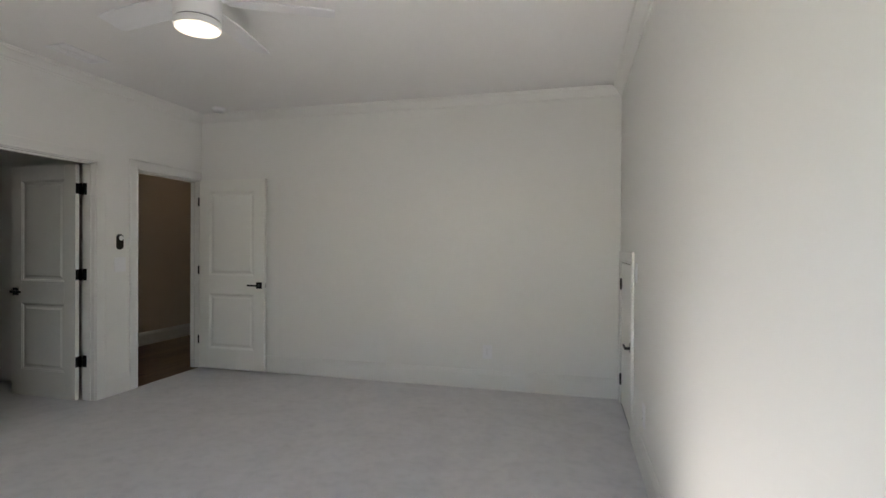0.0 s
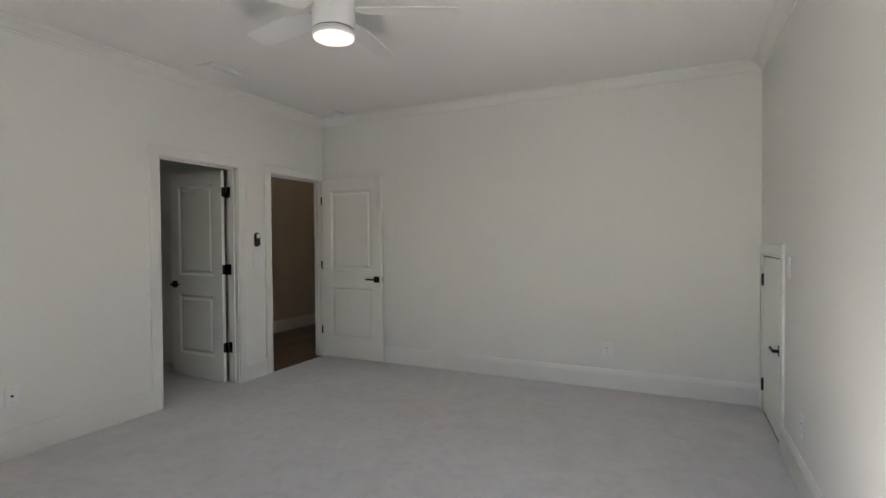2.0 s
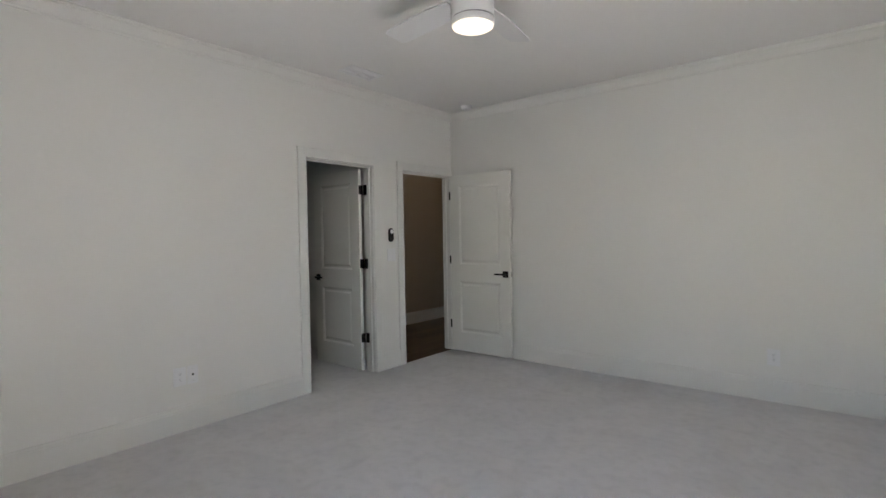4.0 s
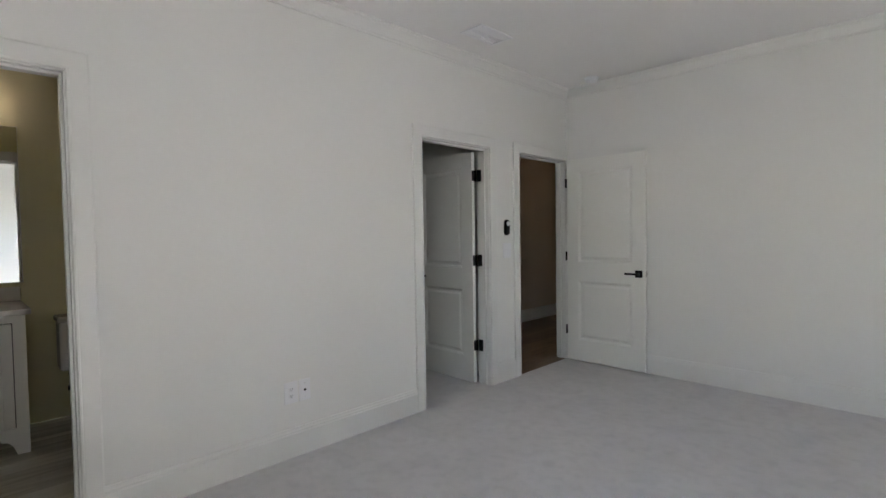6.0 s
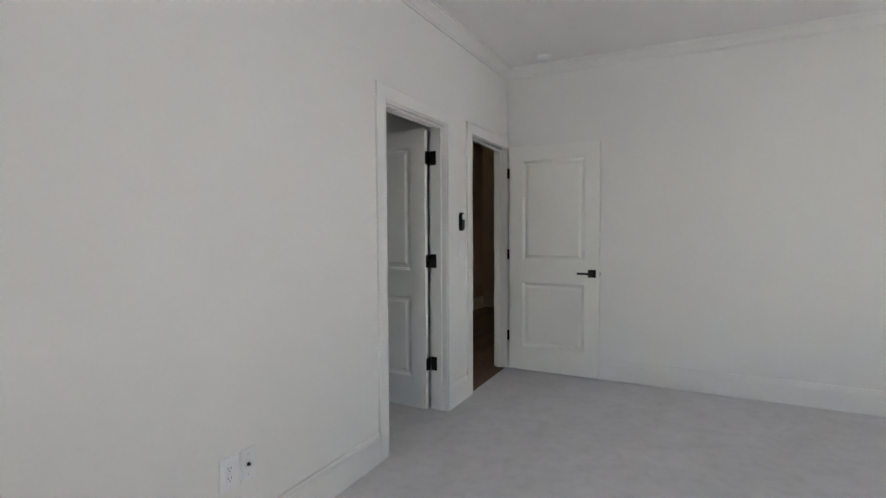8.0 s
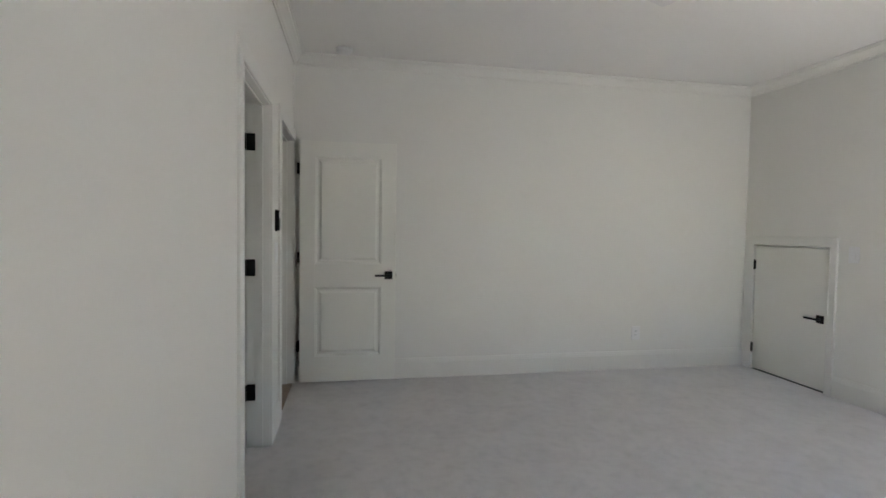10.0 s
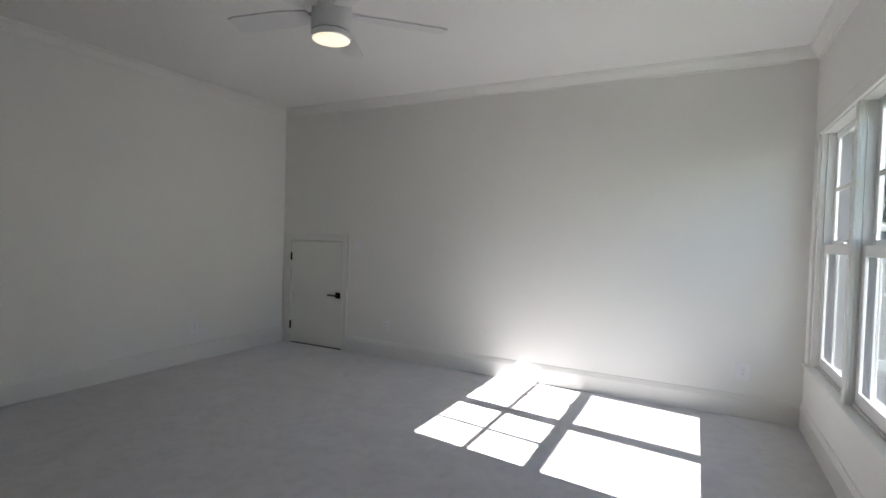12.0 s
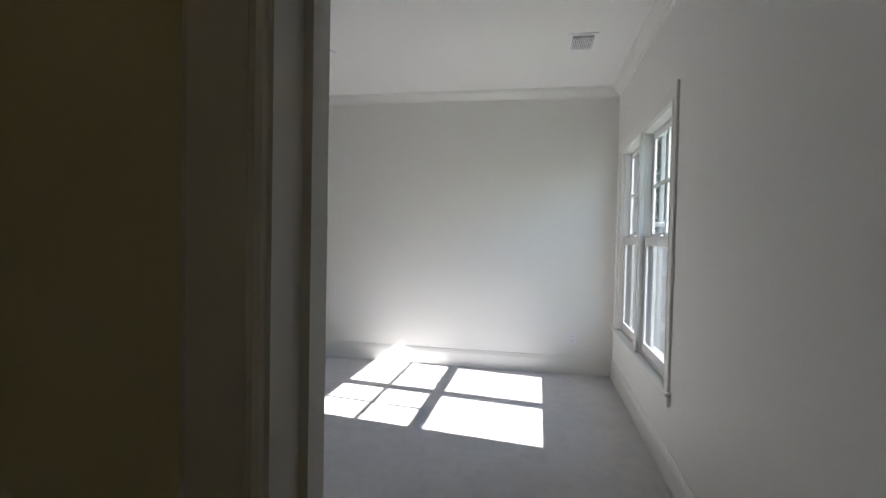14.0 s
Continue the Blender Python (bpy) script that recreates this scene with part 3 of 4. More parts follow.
soft_box(bm, WX0 - 0.112, min(WX1 + 0.112, W - 0.02), Y0 - 0.10, Y0 + 0.034, WZ0 - 0.022, WZ0 + 0.002, 0.006, 2)
part("window_stool", bm, M_TRIM, root)
bm = bmesh.new()
soft_box(bm, WX0 - 0.088, min(WX1 + 0.088, W - 0.03), Y0 - 0.002, Y0 + 0.017, WZ0 - 0.082, WZ0 - 0.022, 0.004, 1)
part("window_apron", bm, M_TRIM, root)
bm = bmesh.new()
soft_box(bm, WX0 + 0.002, WX1 - 0.002, YOUT - 0.035, Y0 - 0.101, WZ0 - 0.03, WZ0 + 0.004, 0.005, 1)
part("outer_sill", bm, M_SIDE, root)
# thin lining added to darken the white wall's outer reveal
bm = bmesh.new()
for a, b in ((WX0 + 0.001, WX0 + 0.004), (WX1 - 0.004, WX1 - 0.001)):
    box(bm, a, b, YOUT - 0.012, Y0 - 0.099, WZ0 + 0.005, WZ1 - 0.001)
part("outer_reveal", bm, M_BRICK, root, "thin dark grey lining on the outer reveal")
bm = bmesh.new()
soft_box(bm, XM - 0.028, XM + 0.028, Y0 - 0.006, Y0 + 0.012, WZ0, WZ1, 0.004, 1)
box(bm, XM - 0.018, XM + 0.018, Y0 - 0.029, Y0 - 0.006, WZ0, WZ1)
part("mullion", bm, M_TRIM, root)
bm = bmesh.new()
box(bm, WX0, WX0 + 0.043, Y0 - 0.098, Y0 + 0.001, WZ0, WZ1)
box(bm, WX1 - 0.043, WX1, Y0 - 0.098, Y0 + 0.001, WZ0, WZ1)
box(bm, WX0 + 0.043, WX1 - 0.043, Y0 - 0.0705, Y0 + 0.001, WZ1 - 0.008, WZ1 + 0.002)
part("window_jamb", bm, M_TRIM, root)


# ---- ceiling fan ----
FX, FY, FZ = 2.157, 3.443, 2.410
fan = empty("ceiling_fan", pose(FX, FY, C), "white five-blade ceiling fan with a lit round lamp", "ceiling fan")
fz = FZ - C
bm = bmesh.new()
lathe(bm, [(0.085, 0.0), (0.088, -0.006), (0.088, -0.045), (0.080, -0.052)], 40)
part("canopy", bm, M_FAN, fan)
bm = bmesh.new()
lathe(bm, [(0.06, -0.052), (0.104, -0.060), (0.110, -0.068), (0.110, fz + 0.050), (0.107, fz + 0.046)], 48)
part("motor_housing", bm, M_FAN, fan)
# the groove's shade is put into a grey ring
bm = bmesh.new()
lathe(bm, [(0.102, fz + 0.046), (0.102, fz + 0.040)], 48)
part("shadow_gap", bm, M_GAPSHADE, fan, "thin groove with its shade in grey")
bm = bmesh.new()
lathe(bm, [(0.106, fz + 0.040), (0.110, fz + 0.036), (0.110, fz + 0.010), (0.106, fz + 0.006)], 48)
part("light_ring", bm, M_FAN, fan)
bm = bmesh.new()
lathe(bm, [(0.104, fz + 0.008), (0.103, fz + 0.001), (0.085, fz - 0.004), (0.03, fz - 0.006)], 48)
part("lamp_diffuser", bm, M_LENS, fan, "glowing warm-white diffuser")
for k in range(5):
    a = radians(27 + 72 * k)
    turn = Matrix.Rotation(a, 4, "Z")
    bm = bmesh.new()
    zc = -0.205
    n = 14
    top, bot = [], []
    for i in range(n + 1):
        r = 0.135 + (0.665 - 0.135) * i / n
        hw = 0.052 + 0.022 * min(1.0, i / 4)
        if i == n:
            hw -= 0.012
        tilt = math.tan(radians(11))
        for s in (-1, 1):
            p = Vector((r, s * hw, zc + s * hw * tilt))
            top.append(bm.verts.new(turn @ (p + Vector((0, 0, 0.004)))))
            bot.append(bm.verts.new(turn @ (p - Vector((0, 0, 0.004)))))
    for i in range(n):
        j = 2 * i
        bm.faces.new((top[j], top[j + 1], top[j + 3], top[j + 2]))
        bm.faces.new((bot[j], bot[j + 2], bot[j + 3], bot[j + 1]))
        bm.faces.new((top[j], top[j + 2], bot[j + 2], bot[j]))
        bm.faces.new((top[j + 1], bot[j + 1], bot[j + 3], top[j + 3]))
    bm.faces.new((top[0], bot[0], bot[1], top[1]))
    bm.faces.new((top[-2], top[-1], bot[-1], bot[-2]))
    blade = part("blade", bm, M_FAN, fan)
    bm = bmesh.new()
    soft_box(bm, 0.095, 0.20, -0.024, 0.024, zc + 0.004, zc + 0.014, 0.003, 1)
    bmesh.ops.transform(bm, matrix=turn, verts=bm.verts[:])
    part("blade_bracket", bm, M_FAN, blade)


# ---- ceiling fittings ----
def ceiling_register(name, x0, x1, y0, y1, along, label, n, back):
    root = empty(name, pose((x0 + x1) / 2, (y0 + y1) / 2, C), label, "vent")
    hx, hy = (x1 - x0) / 2, (y1 - y0) / 2
    bw = 0.028
    bm = bmesh.new()
    for a, b, c, d in ((-hx, hx, -hy, -hy + bw), (-hx, hx, hy - bw, hy), (-hx, -hx + bw, -hy + bw, hy - bw), (hx - bw, hx, -hy + bw, hy - bw)):
        soft_box(bm, a, b, c, d, -0.009, 0.0, 0.002, 1)
    part("frame", bm, M_PLATE, root)
    bm = bmesh.new()
    box(bm, -hx + bw, hx - bw, -hy + bw, hy - bw, -0.003, -0.001)
    part("backing", bm, back, root)
    bm = bmesh.new()
    soft_box(bm, hx - bw - 0.05, hx - bw, -hy + bw, hy - bw, -0.007, -0.003, 0.001, 1)
    part("damper_strip", bm, M_PLATE, root)
    bm = bmesh.new()
    soft_box(bm, -hx + bw + 0.022, -hx + bw + 0.030, -0.02, 0.025, -0.016, -0.003, 0.002, 1)
    part("damper_lever", bm, M_PLATE, root)
    L = (2 * (hy - bw)) if along == "x" else (2 * (hx - bw))
    for i in range(n):
        c = -L / 2 + L * (i + 0.5) / n
        bm = bmesh.new()
        if along == "x":
            box(bm, -hx + bw + 0.055, hx - bw - 0.05, -0.3 * L / n, 0.3 * L / n, -0.0012, 0.0012)
            bmesh.ops.transform(bm, matrix=Matrix.Translation((0, c, -0.006)) @ Matrix.Rotation(radians(38), 4, "X"), verts=bm.verts[:])
        else:
            box(bm, -0.0035, 0.0035, -hy + bw, hy - bw, -0.0012, 0.0012)
            bmesh.ops.transform(bm, matrix=Matrix.Translation((c, 0, -0.006)) @ Matrix.Rotation(radians(38), 4, "Y"), verts=bm.verts[:])
        part("slat", bm, M_PLATE, root)
    return root


# grey backing here paints the shade behind the slats
ceiling_register("ceiling_vent", 3.03, 3.40, 1.18, 1.385, "x", "white slatted ceiling air vent near the window", 11, M_GAPSHADE)
ceiling_register("ceiling_vent", 0.30, 0.50, 4.08, 4.44, "x", "white slatted ceiling air vent by the closet", 24, M_PLATE)

sm = empty("smoke_detector", pose(0.41, 5.77, C), "round white smoke detector on the ceiling", "smoke detector")
bm = bmesh.new()
lathe(bm, [(0.066, 0.0), (0.066, -0.008), (0.060, -0.010)], 36)
part("mounting_plate", bm, M_PLATE, sm)
bm = bmesh.new()
lathe(bm, [(0.058, -0.010), (0.060, -0.014), (0.058, -0.030), (0.048, -0.038), (0.022, -0.041)], 36)
part("cover", bm, M_PLATE, sm)


# unseen warm lamp, added to brighten the hallway
hl = empty("hall_fill_lamp", pose(-0.85, 7.3, C), "added unseen warm fill lamp on the hallway ceiling", "ceiling lamp")
bm = bmesh.new()
lathe(bm, [(0.15, 0.0), (0.155, -0.02), (0.14, -0.028)], 32)
part("base", bm, M_PLATE, hl)
bm = bmesh.new()
lathe(bm, [(0.135, -0.028), (0.125, -0.055), (0.09, -0.08), (0.04, -0.092)], 32)
part("dome", bm, M_HALLFILL, hl, "glowing dome of the added fill lamp")

# ---- wall plates ----
def wall_plate(name, m, label, category, w=0.086, h=0.13, kind="outlet"):
    """Local frame: plate in x-z, facing -y, centred at the origin."""
    root = empty(name, m, label, category)
    bm = bmesh.new()
    soft_box(bm, -w / 2, w / 2, -0.006, 0.0, -h / 2, h / 2, 0.0025, 2)
    part("cover_plate", bm, M_PLATE, root)
    if kind == "outlet":
        for z in (-0.0195, 0.0195):
            bm = bmesh.new()
            soft_box(bm, -0.0165, 0.0165, -0.0085, -0.005, z - 0.014, z + 0.014, 0.003, 1)
            rec = part("receptacle", bm, M_PLATE, root)
            # dark blocks paint the shade inside the slots; no holes are cut
            bm = bmesh.new()
            for x in (-0.0065, 0.0065):
                box(bm, x - 0.0011, x + 0.0011, -0.0089, -0.0080, z - 0.001, z + 0.008)
            tube(bm, (0, -0.0089, z - 0.008), (0, -0.0080, z - 0.008), 0.0024, seg=10)
            part("slots", bm, M_SLOT_SHADE, rec, "socket slots, the shade in them as dark colour")
    elif kind == "switch":
        n = 2 if w > 0.1 else 1
        for i in range(n):
            x = (i - (n - 1) / 2) * 0.046
            bm = bmesh.new()
            soft_box(bm, x - 0.0165, x + 0.0165, -0.009, -0.005, -0.033, 0.033, 0.002, 1)
            bm.verts.ensure_lookup_table()
            part("rocker", bm, M_PLATE, root)
    for z in {"outlet": (0.0,), "switch": (-0.048, 0.048), "cable": (-0.041, 0.041)}[kind]:
        bm = bmesh.new()
        tube(bm, (0, -0.0068, z), (0, -0.005, z), 0.0028, seg=10)
        part("screw", bm, M_STEEL if kind == "cable" else M_PLATE, root)
    return root


ON_W = lambda y, z: pose(0.0, y, z, 0, 0, 90)      # on the west wall, facing into the room
ON_E = lambda y, z: pose(W, y, z, 0, 0, -90)
ON_N = lambda x, z: pose(x, Y1, z, 0, 0, 0)
wall_plate("wall_outlet", ON_N(3.20, 0.35), "white duplex outlet low on the wall", "outlet")
wall_plate("wall_outlet", ON_W(2.863, 0.39), "white duplex outlet low on the wall", "outlet")
wall_plate("wall_outlet", ON_E(4.50, 0.345), "white duplex outlet low beside the access door", "outlet")
wall_plate("wall_outlet", ON_E(1.215, 0.352), "white duplex outlet low near the window", "outlet", w=0.094, h=0.14)
wall_plate("light_switch", ON_E(4.895, 1.175), "single white rocker switch above the access door side", "light switch", kind="switch")
wall_plate("light_switch", ON_W(4.98, 1.165), "double white rocker switch between two doors", "light switch", w=0.116, kind="switch")
cable = wall_plate("cable_outlet", ON_W(2.953, 0.39), "white plate with a dark threaded cable socket", "cable outlet", w=0.076, kind="cable")
bm = bmesh.new()
lathe(bm, [(0.0075, 0.0), (0.0075, 0.003), (0.006, 0.0045), (0.0045, 0.0045), (0.0045, 0.010), (0.002, 0.010)], 16)
bmesh.ops.transform(bm, matrix=Matrix.Translation((0, -0.005, 0)) @ Matrix.Rotation(radians(90), 4, "X"), verts=bm.verts[:])
part("cable_socket", bm, M_BLACK, cable, "dark threaded socket")

rem = empty("fan_remote", ON_W(4.972, 1.37), "black fan remote with a pale dial, in its wall cradle", "remote control")


def capsule(bm, w, h, y0, y1, seg=14):
    r = w / 2
    pts = []
    for k in range(seg + 1):
        a = math.pi * k / seg
        pts.append((r * math.cos(a), h / 2 - r + r * math.sin(a)))
    for k in range(seg + 1):
        a = math.pi + math.pi * k / seg
        pts.append((r * math.cos(a), -h / 2 + r + r * math.sin(a)))
    fr = [bm.verts.new((x, y0, z)) for x, z in pts]
    bk = [bm.verts.new((x, y1, z)) for x, z in pts]
    n = len(pts)
    for i in range(n):
        bm.faces.new((fr[i], fr[(i + 1) % n], bk[(i + 1) % n], bk[i]))
    bm.faces.new(fr)
    bm.faces.new(bk[::-1])


bm = bmesh.new()
capsule(bm, 0.060, 0.140, -0.012, 0.0)
part("cradle", bm, M_BLACK, rem)
bm = bmesh.new()
capsule(bm, 0.050, 0.130, -0.024, -0.012)
body = part("remote_body", bm, M_BLACK, rem)
bm = bmesh.new()
lathe(bm, [(0.022, 0.0), (0.022, 0.003), (0.018, 0.005)], 24)
bmesh.ops.transform(bm, matrix=Matrix.Translation((0, -0.024, 0.035)) @ Matrix.Rotation(radians(90), 4, "X"), verts=bm.verts[:])
part("dial", bm, M_PLATE, body, "pale round dial")


# ---- bathroom ----
VX1, VY1 = -1.285, 1.765
van = empty("bathroom_vanity", pose(0, 0, 0), "white painted vanity cabinet with framed doors and bracket feet", "vanity")
VY0 = 0.93
bm = bmesh.new()
box(bm, XB, VX1 - 0.02, VY0, VY1 - 0.001, 0.13, 0.865)
part("body", bm, M_VANITY, van)
bm = bmesh.new()
for a, b in ((VY1 - 0.062, VY1), (VY0, VY0 + 0.062)):
    box(bm, VX1 - 0.02, VX1, a, b, 0.0, 0.865)
box(bm, VX1 - 0.02, VX1, VY0 + 0.062, VY1 - 0.062, 0.82, 0.865)
box(bm, VX1 - 0.02, VX1, VY0 + 0.062, VY1 - 0.062, 0.13, 0.165)
part("face_frame", bm, M_VANITY, van)
for s, y in ((-1, VY1 - 0.062), (1, VY0 + 0.062)):
    bm = bmesh.new()
    prof = [(0, 0.13), (0, 0.0), (0.01, 0.03), (0.022, 0.062), (0.045, 0.085), (0.075, 0.092), (0.085, 0.13)]
    va = [bm.verts.new((VX1 - 0.02, y + s * a, z)) for a, z in prof]
    vb = [bm.verts.new((VX1, y + s * a, z)) for a, z in prof]
    for i in range(len(prof)):
        j = (i + 1) % len(prof)
        bm.faces.new((va[i], va[j], vb[j], vb[i]))
    bm.faces.new(va)
    bm.faces.new(vb[::-1])
    part("bracket_foot", bm, M_VANITY, van)
bm = bmesh.new()
box(bm, XB + 0.02, VX1 - 0.02, VY1 - 0.02, VY1 - 0.0005, 0.0, 0.13)
part("side_skirt", bm, M_VANITY, van)
# dark sheet over the body paints the shade between the doors
bm = bmesh.new()
box(bm, VX1 - 0.0198, VX1 - 0.0185, VY0 + 0.062, VY1 - 0.062, 0.165, 0.82)
part("door_gap_shade", bm, M_SLOT_SHADE, van, "dark sheet for the shade in the door gaps")
for a, b in ((VY0 + 0.067, (VY0 + VY1) / 2 - 0.002), ((VY0 + VY1) / 2 + 0.002, VY1 - 0.067)):
    bm = bmesh.new()
    for p in ((a, a + 0.055, 0.17, 0.815), (b - 0.055, b, 0.17, 0.815), (a + 0.055, b - 0.055, 0.17, 0.225), (a + 0.055, b - 0.055, 0.76, 0.815)):
        soft_box(bm, VX1 - 0.018, VX1 + 0.001, *p, 0.002, 1)
    box(bm, VX1 - 0.018, VX1 - 0.008, a + 0.05, b - 0.05, 0.22, 0.765)
    part("cabinet_door", bm, M_VANITY, van)
bm = bmesh.new()
soft_box(bm, XB, VX1 + 0.025, VY0 - 0.02, VY1 + 0.028, 0.868, 0.902, 0.004, 2)
ct = part("marble_top", bm, M_MARBLE, van, "pale marble top")
bm = bmesh.new()
soft_box(bm, XB + 0.001, XB + 0.02, VY0 - 0.02, VY1 + 0.028, 0.902, 1.0, 0.003, 1)
part("backsplash", bm, M_MARBLE, ct)
mir = empty("bathroom_mirror", pose(XB + 0.003, 0.95, 0, 0, 0, -1.8), "large plain wall mirror over the vanity", "mirror")
bm = bmesh.new()
soft_box(bm, 0.0, 0.022, 0.0, 0.86, 1.03, 2.12, 0.002, 1)
part("mirror_back", bm, M_VANITY, mir)
bm = bmesh.new()
box(bm, 0.0225, 0.024, 0.004, 0.856, 1.034, 2.116)
part("mirror_glass", bm, M_MIRROR, mir, "clear silvered glass")
lampv = empty("vanity_lamp", pose(XB, 1.49, 2.30), "vanity wall lamp with a warm glowing shade", "wall lamp")
bm = bmesh.new()
soft_box(bm, 0.0, 0.02, -0.22, 0.22, -0.035, 0.035, 0.004, 1)
part("back_plate", bm, M_BLACK, lampv)
for y in (-0.15, 0.15):
    bm = bmesh.new()
    tube(bm, (0.02, y, 0), (0.09, y, 0), 0.008)
    part("arm", bm, M_BLACK, lampv)
    bm = bmesh.new()
    lathe(bm, [(0.03, 0.045), (0.045, 0.04), (0.055, -0.07), (0.05, -0.075)], 24, 0.10, y)
    part("shade", bm, M_BULB, lampv, "glowing warm shade")

# toilet
toi = empty("toilet", pose(XB, 2.18, 0), "white porcelain toilet beside the vanity", "toilet")
bm = bmesh.new()
soft_box(bm, 0.02, 0.20, -0.20, 0.20, 0.38, 0.735, 0.02, 3)
part("tank", bm, M_PORCELAIN, toi)
bm = bmesh.new()
soft_box(bm, 0.012, 0.212, -0.21, 0.21, 0.735, 0.775, 0.01, 3)
part("tank_lid", bm, M_PORCELAIN, toi)


def ovals(bm, rows, seg=28):
    loops = []
    for cx, rx, ry, z in rows:
        loops.append([bm.verts.new((cx + rx * math.cos(2 * math.pi * k / seg), ry * math.sin(2 * math.pi * k / seg), z)) for k in range(seg)])
    for a, b in zip(loops, loops[1:]):
        for k in range(seg):
            fc = bm.faces.new((a[k], a[(k + 1) % seg], b[(k + 1) % seg], b[k]))
            fc.smooth = True
    bm.faces.new(loops[0][::-1])
    bm.faces.new(loops[-1])


bm = bmesh.new()
ovals(bm, [(0.40, 0.20, 0.11, 0.0), (0.40, 0.20, 0.11, 0.03), (0.38, 0.17, 0.095, 0.08), (0.40, 0.19, 0.11, 0.20), (0.44, 0.245, 0.17, 0.32), (0.45, 0.26, 0.185, 0.38), (0.45, 0.255, 0.18, 0.395)])
part("bowl", bm, M_PORCELAIN, toi)
bm = bmesh.new()
ovals(bm, [(0.45, 0.255, 0.182, 0.396), (0.45, 0.26, 0.188, 0.405), (0.45, 0.258, 0.186, 0.425), (0.45, 0.245, 0.172, 0.435)])
part("seat_lid", bm, M_PORCELAIN, toi)
bm = bmesh.new()
tube(bm, (0.03, -0.13, 0.20), (0.03, -0.13, 0.235), 0.012)
tube(bm, (0.0, -0.13, 0.21), (0.05, -0.13, 0.21), 0.008)
tube(bm, (0.03, -0.13, 0.235), (0.06, -0.12, 0.40), 0.004)
part("shut_off_valve", bm, M_BLACK, toi, "small dark shut-off valve")


# ---- outside ----
bm = bmesh.new()
box(bm, -400, 400, -400, 400, -3.45, -3.4)
thing("ground", bm, M_GRASS, "mown green lawn below the windows", "ground", "structure")
# wing of the house beside the window
WGX, WGY = 5.35, 0.12
wing = empty("house_wing", pose(0, 0, 0), "grey painted brick house wing beside the window", "house", "structure")
bm = bmesh.new()
box(bm, WGX, WGX + 0.9, WGY, YOUT + 0.02, -3.4, 1.47)
box(bm, W + 0.14, WGX, YOUT + 0.02, YOUT + 0.1, -3.4, 3.3)
wing_wall = part("wall", bm, M_MORTAR, wing)
bm = bmesh.new()
soft_box(bm, WGX - 0.03, WGX + 0.004, WGY + 0.075, WGY + 0.115, -3.4, 3.3, 0.004, 1)
part("corner_board", bm, M_SIDE, wing, "pale upright board")
for z, h in ((0.30, 0.09), (0.93, 0.02)):
    bm = bmesh.new()
    soft_box(bm, WGX - 0.03, WGX + 0.004, WGY - 0.03, WGY + 0.0745, z, z + h, 0.003, 1)
    part("ledge", bm, M_SIDE, wing, "pale ledge")
bm = bmesh.new()
soft_box(bm, WGX - 0.05, WGX + 1.1, WGY - 0.03, YOUT + 0.018, 1.47, 1.53, 0.01, 1)
part("wall_cap", bm, M_SIDE, wing)
post = empty("porch_post", pose(6.55, -0.62, -3.4), "square white porch post beyond the window", "post")
bm = bmesh.new()
soft_box(bm, -0.11, 0.11, -0.11, 0.11, 0.0, 6.4, 0.008, 1)
part("shaft", bm, M_SIDE, post)
bm = bmesh.new()
soft_box(bm, -0.15, 0.15, -0.15, 0.15, 0.0, 0.25, 0.01, 1)
part("plinth", bm, M_SIDE, post)
bm = bmesh.new()
box(bm, -2.2, WGX, YOUT - 0.62, YOUT, 2.86, 2.90)
box(bm, -2.2, WGX, YOUT - 0.65, YOUT - 0.62, 2.86, 3.02)
thing("roof_eave", bm, M_SIDE, "pale boxed eave above the windows", "eave", "structure")
# neighbouring roof below the window
roof = empty("lower_roof", pose(0, 0, 0), "dark shingle roof with pale fascia below the windows", "roof", "structure")
bm = bmesh.new()
v = [bm.verts.new(p) for p in ((8.6, -14.0, -0.3), (8.6, -3.4, -0.3), (12.5, -3.4, 1.6), (12.5, -14.0, 1.6), (16.4, -14.0, -0.3), (16.4, -3.4, -0.3))]
for q in ((0, 1, 2, 3), (3, 2, 5, 4), (1, 5, 2), (0, 3, 4)):
    bm.faces.new([v[i] for i in q])
part("roof_slope", bm, M_ROOF, roof)
bm = bmesh.new()
box(bm, 8.9, 16.1, -13.7, -3.7, -3.4, -0.35)
part("wall", bm, M_BRICK, roof)
bm = bmesh.new()
box(bm, 8.55, 16.45, -14.05, -3.35, -0.5, -0.31)
part("fascia", bm, M_SIDE, roof)


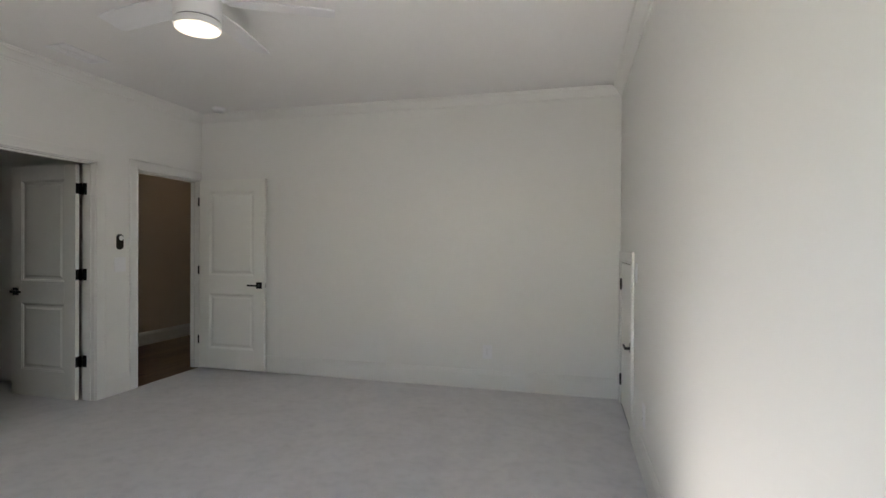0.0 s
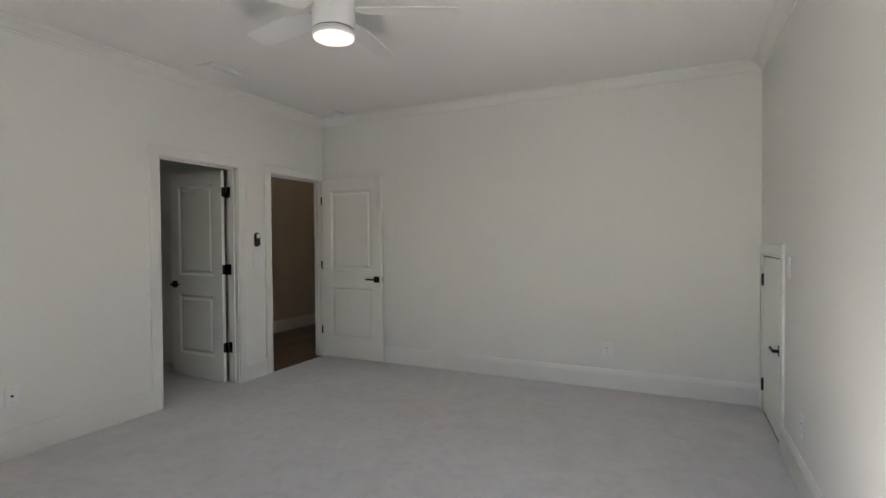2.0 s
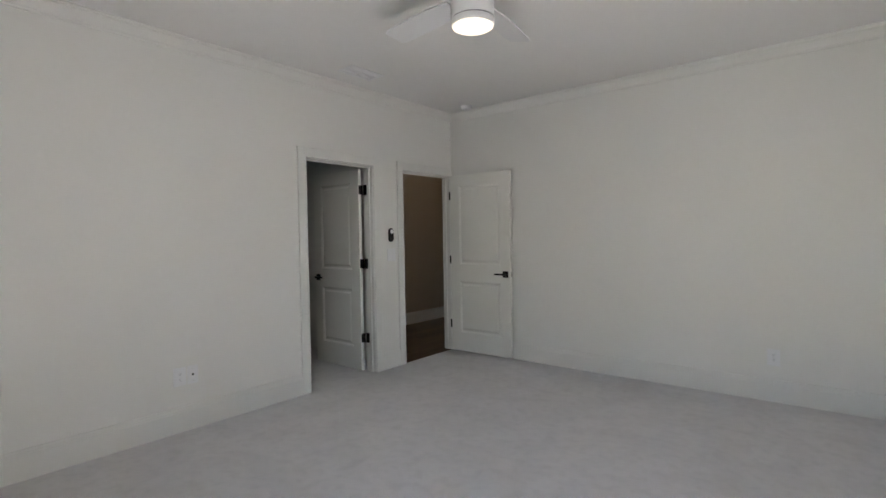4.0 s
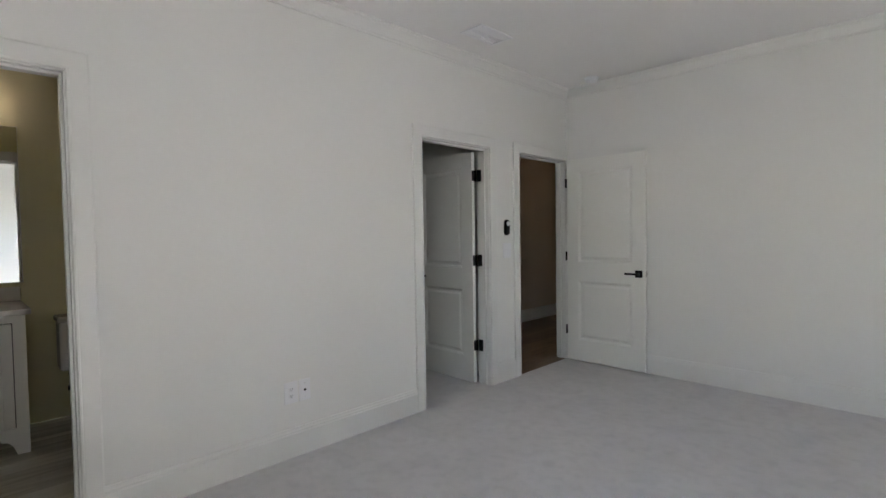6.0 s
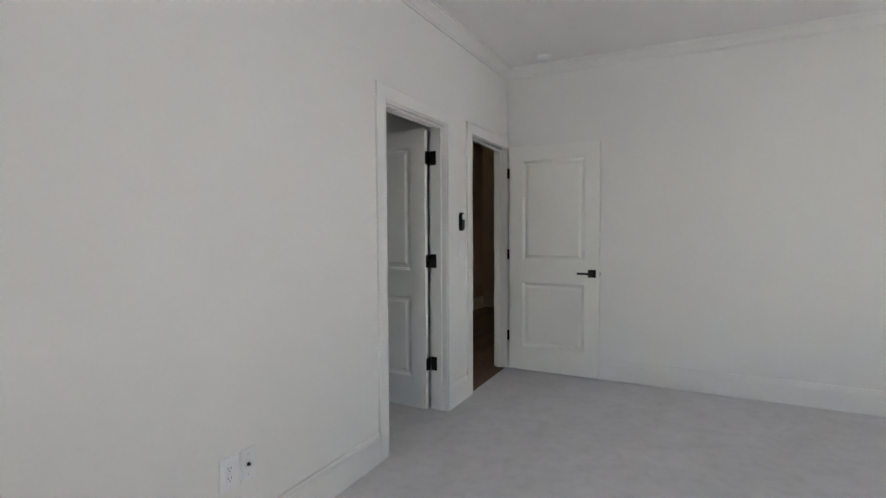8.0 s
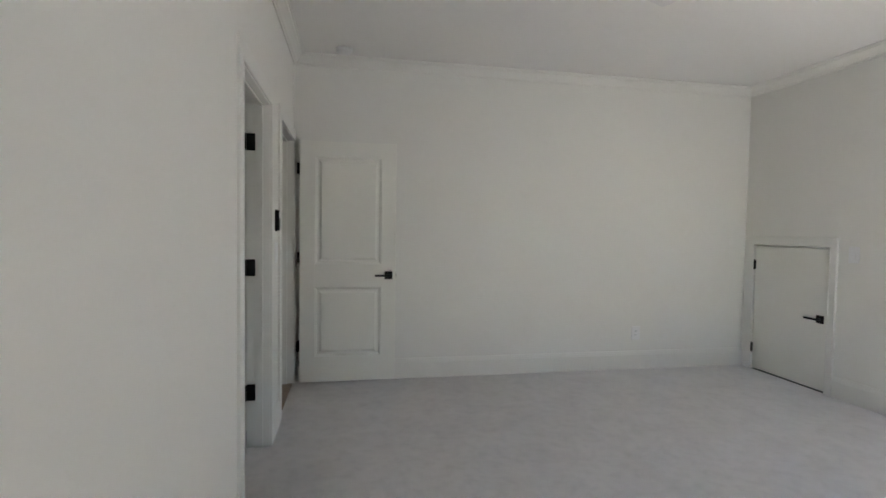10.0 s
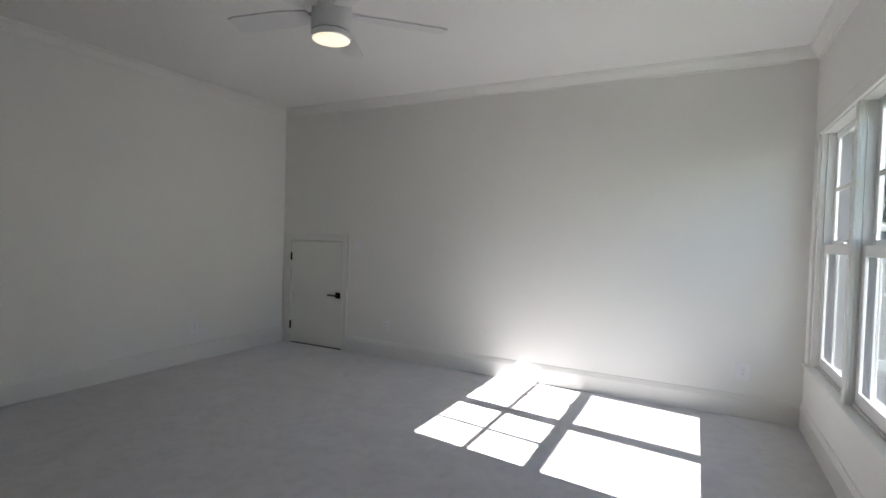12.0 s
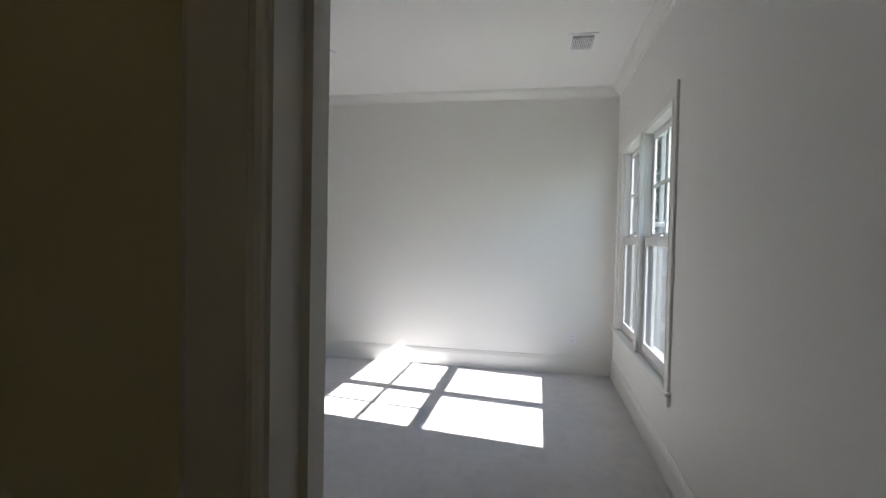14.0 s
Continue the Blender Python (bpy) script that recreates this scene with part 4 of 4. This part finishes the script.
def tree(x, y, z0, height, seed):
    rng = random.Random(seed)
    root = empty("tree", pose(x, y, z0), "tall broadleaf tree with dark green foliage", "tree", "", "trees beyond the window")
    bm = bmesh.new()
    at, r = Vector((0, 0, 0)), height * 0.022
    tips = []
    for i in range(7):
        nxt = at + Vector((rng.uniform(-0.15, 0.15), rng.uniform(-0.15, 0.15), height * 0.115))
        tube(bm, at, nxt, r, r * 0.84, 9)
        at, r = nxt, r * 0.84
        if i > 1:
            for _ in range(3):
                a = rng.uniform(0, 2 * math.pi)
                ln = height * rng.uniform(0.14, 0.24) * (1.15 - i * 0.08)
                tip = at + Vector((math.cos(a) * ln, math.sin(a) * ln, ln * rng.uniform(0.2, 0.7)))
                tube(bm, at, tip, r * 0.45, r * 0.12, 6)
                tips += [tip, (at + tip) / 2 + Vector((0, 0, 0.2))]
    tips.append(at)
    part("trunk", bm, M_BARK, root)
    vs, fs = [], []
    for tip in tips:
        for _ in range(190):
            p = tip + Vector((rng.gauss(0, 0.55), rng.gauss(0, 0.55), rng.gauss(0, 0.42)))
            s = rng.uniform(0.06, 0.14)
            u = Vector((rng.gauss(0, 1), rng.gauss(0, 1), rng.gauss(0, 0.5))).normalized()
            w = u.orthogonal().normalized()
            k = len(vs)
            vs += [p - u * s, p + w * s * 0.5, p + u * s, p - w * s * 0.5]
            fs.append((k, k + 1, k + 2, k + 3))
    me = bpy.data.meshes.new("crown")
    me.from_pydata([tuple(q) for q in vs], [], fs)
    me.materials.append(M_LEAF)
    ob = new("crown", me)
    ob.parent = root
    tagged(ob, "dense dark green leaves")


for i, (x, y, h) in enumerate(((15.5, -2.7, 10.0), (13.5, -0.8, 9.5), (14.5, -5.0, 10.0), (19.5, -5.2, 10.5), (22.0, -9.5, 11.5), (24.0, -2.2, 12.0), (18.0, -13.5, 10.0), (28.0, -7.0, 13.0), (23.0, -17.0, 12.0), (31.0, -12.5, 13.0), (30.0, -1.0, 13.0), (12.5, -20.0, 12.5), (5.0, -22.0, 13.0), (-2.0, -21.0, 12.0), (-9.0, -23.0, 13.0), (1.5, -27.0, 14.0), (9.0, -27.0, 14.0), (16.0, -25.0, 13.5), (-15.0, -19.0, 12.0))):
    tree(x, y, -3.4, h, 11 + i)

# ---- boards, one by one ----
plank_floor("floor_hall", -1.58, -0.004, 5.1, YEND, 0.127, M_HALLWOOD, "warm brown oak plank hallway floor")
plank_floor("floor_bathroom", XB, -T / 2, Y0, 2.8, 0.178, M_BATHWOOD, "grey wood-look plank bathroom floor")

t = bmesh.new()
soft_box(t, -0.012, 0.0, 0.0, 0.19, 0.0, 0.062, 0.004, 1)
brick_mesh = finish(t, "brick", M_BRICK)
for row in range(19):
    z = 0.1 + row * 0.072
    for col in range(4):
        y = WGY + 0.003 + col * 0.2 - (0.1 if row % 2 else 0.0)
        a, b = max(y, WGY), min(y + 0.19, YOUT)
        if b - a > 0.03:
            shared_part("brick", brick_mesh, wing_wall, Matrix.Translation((WGX, a, z)) @ Matrix.Diagonal((1, (b - a) / 0.19, 1, 1)))
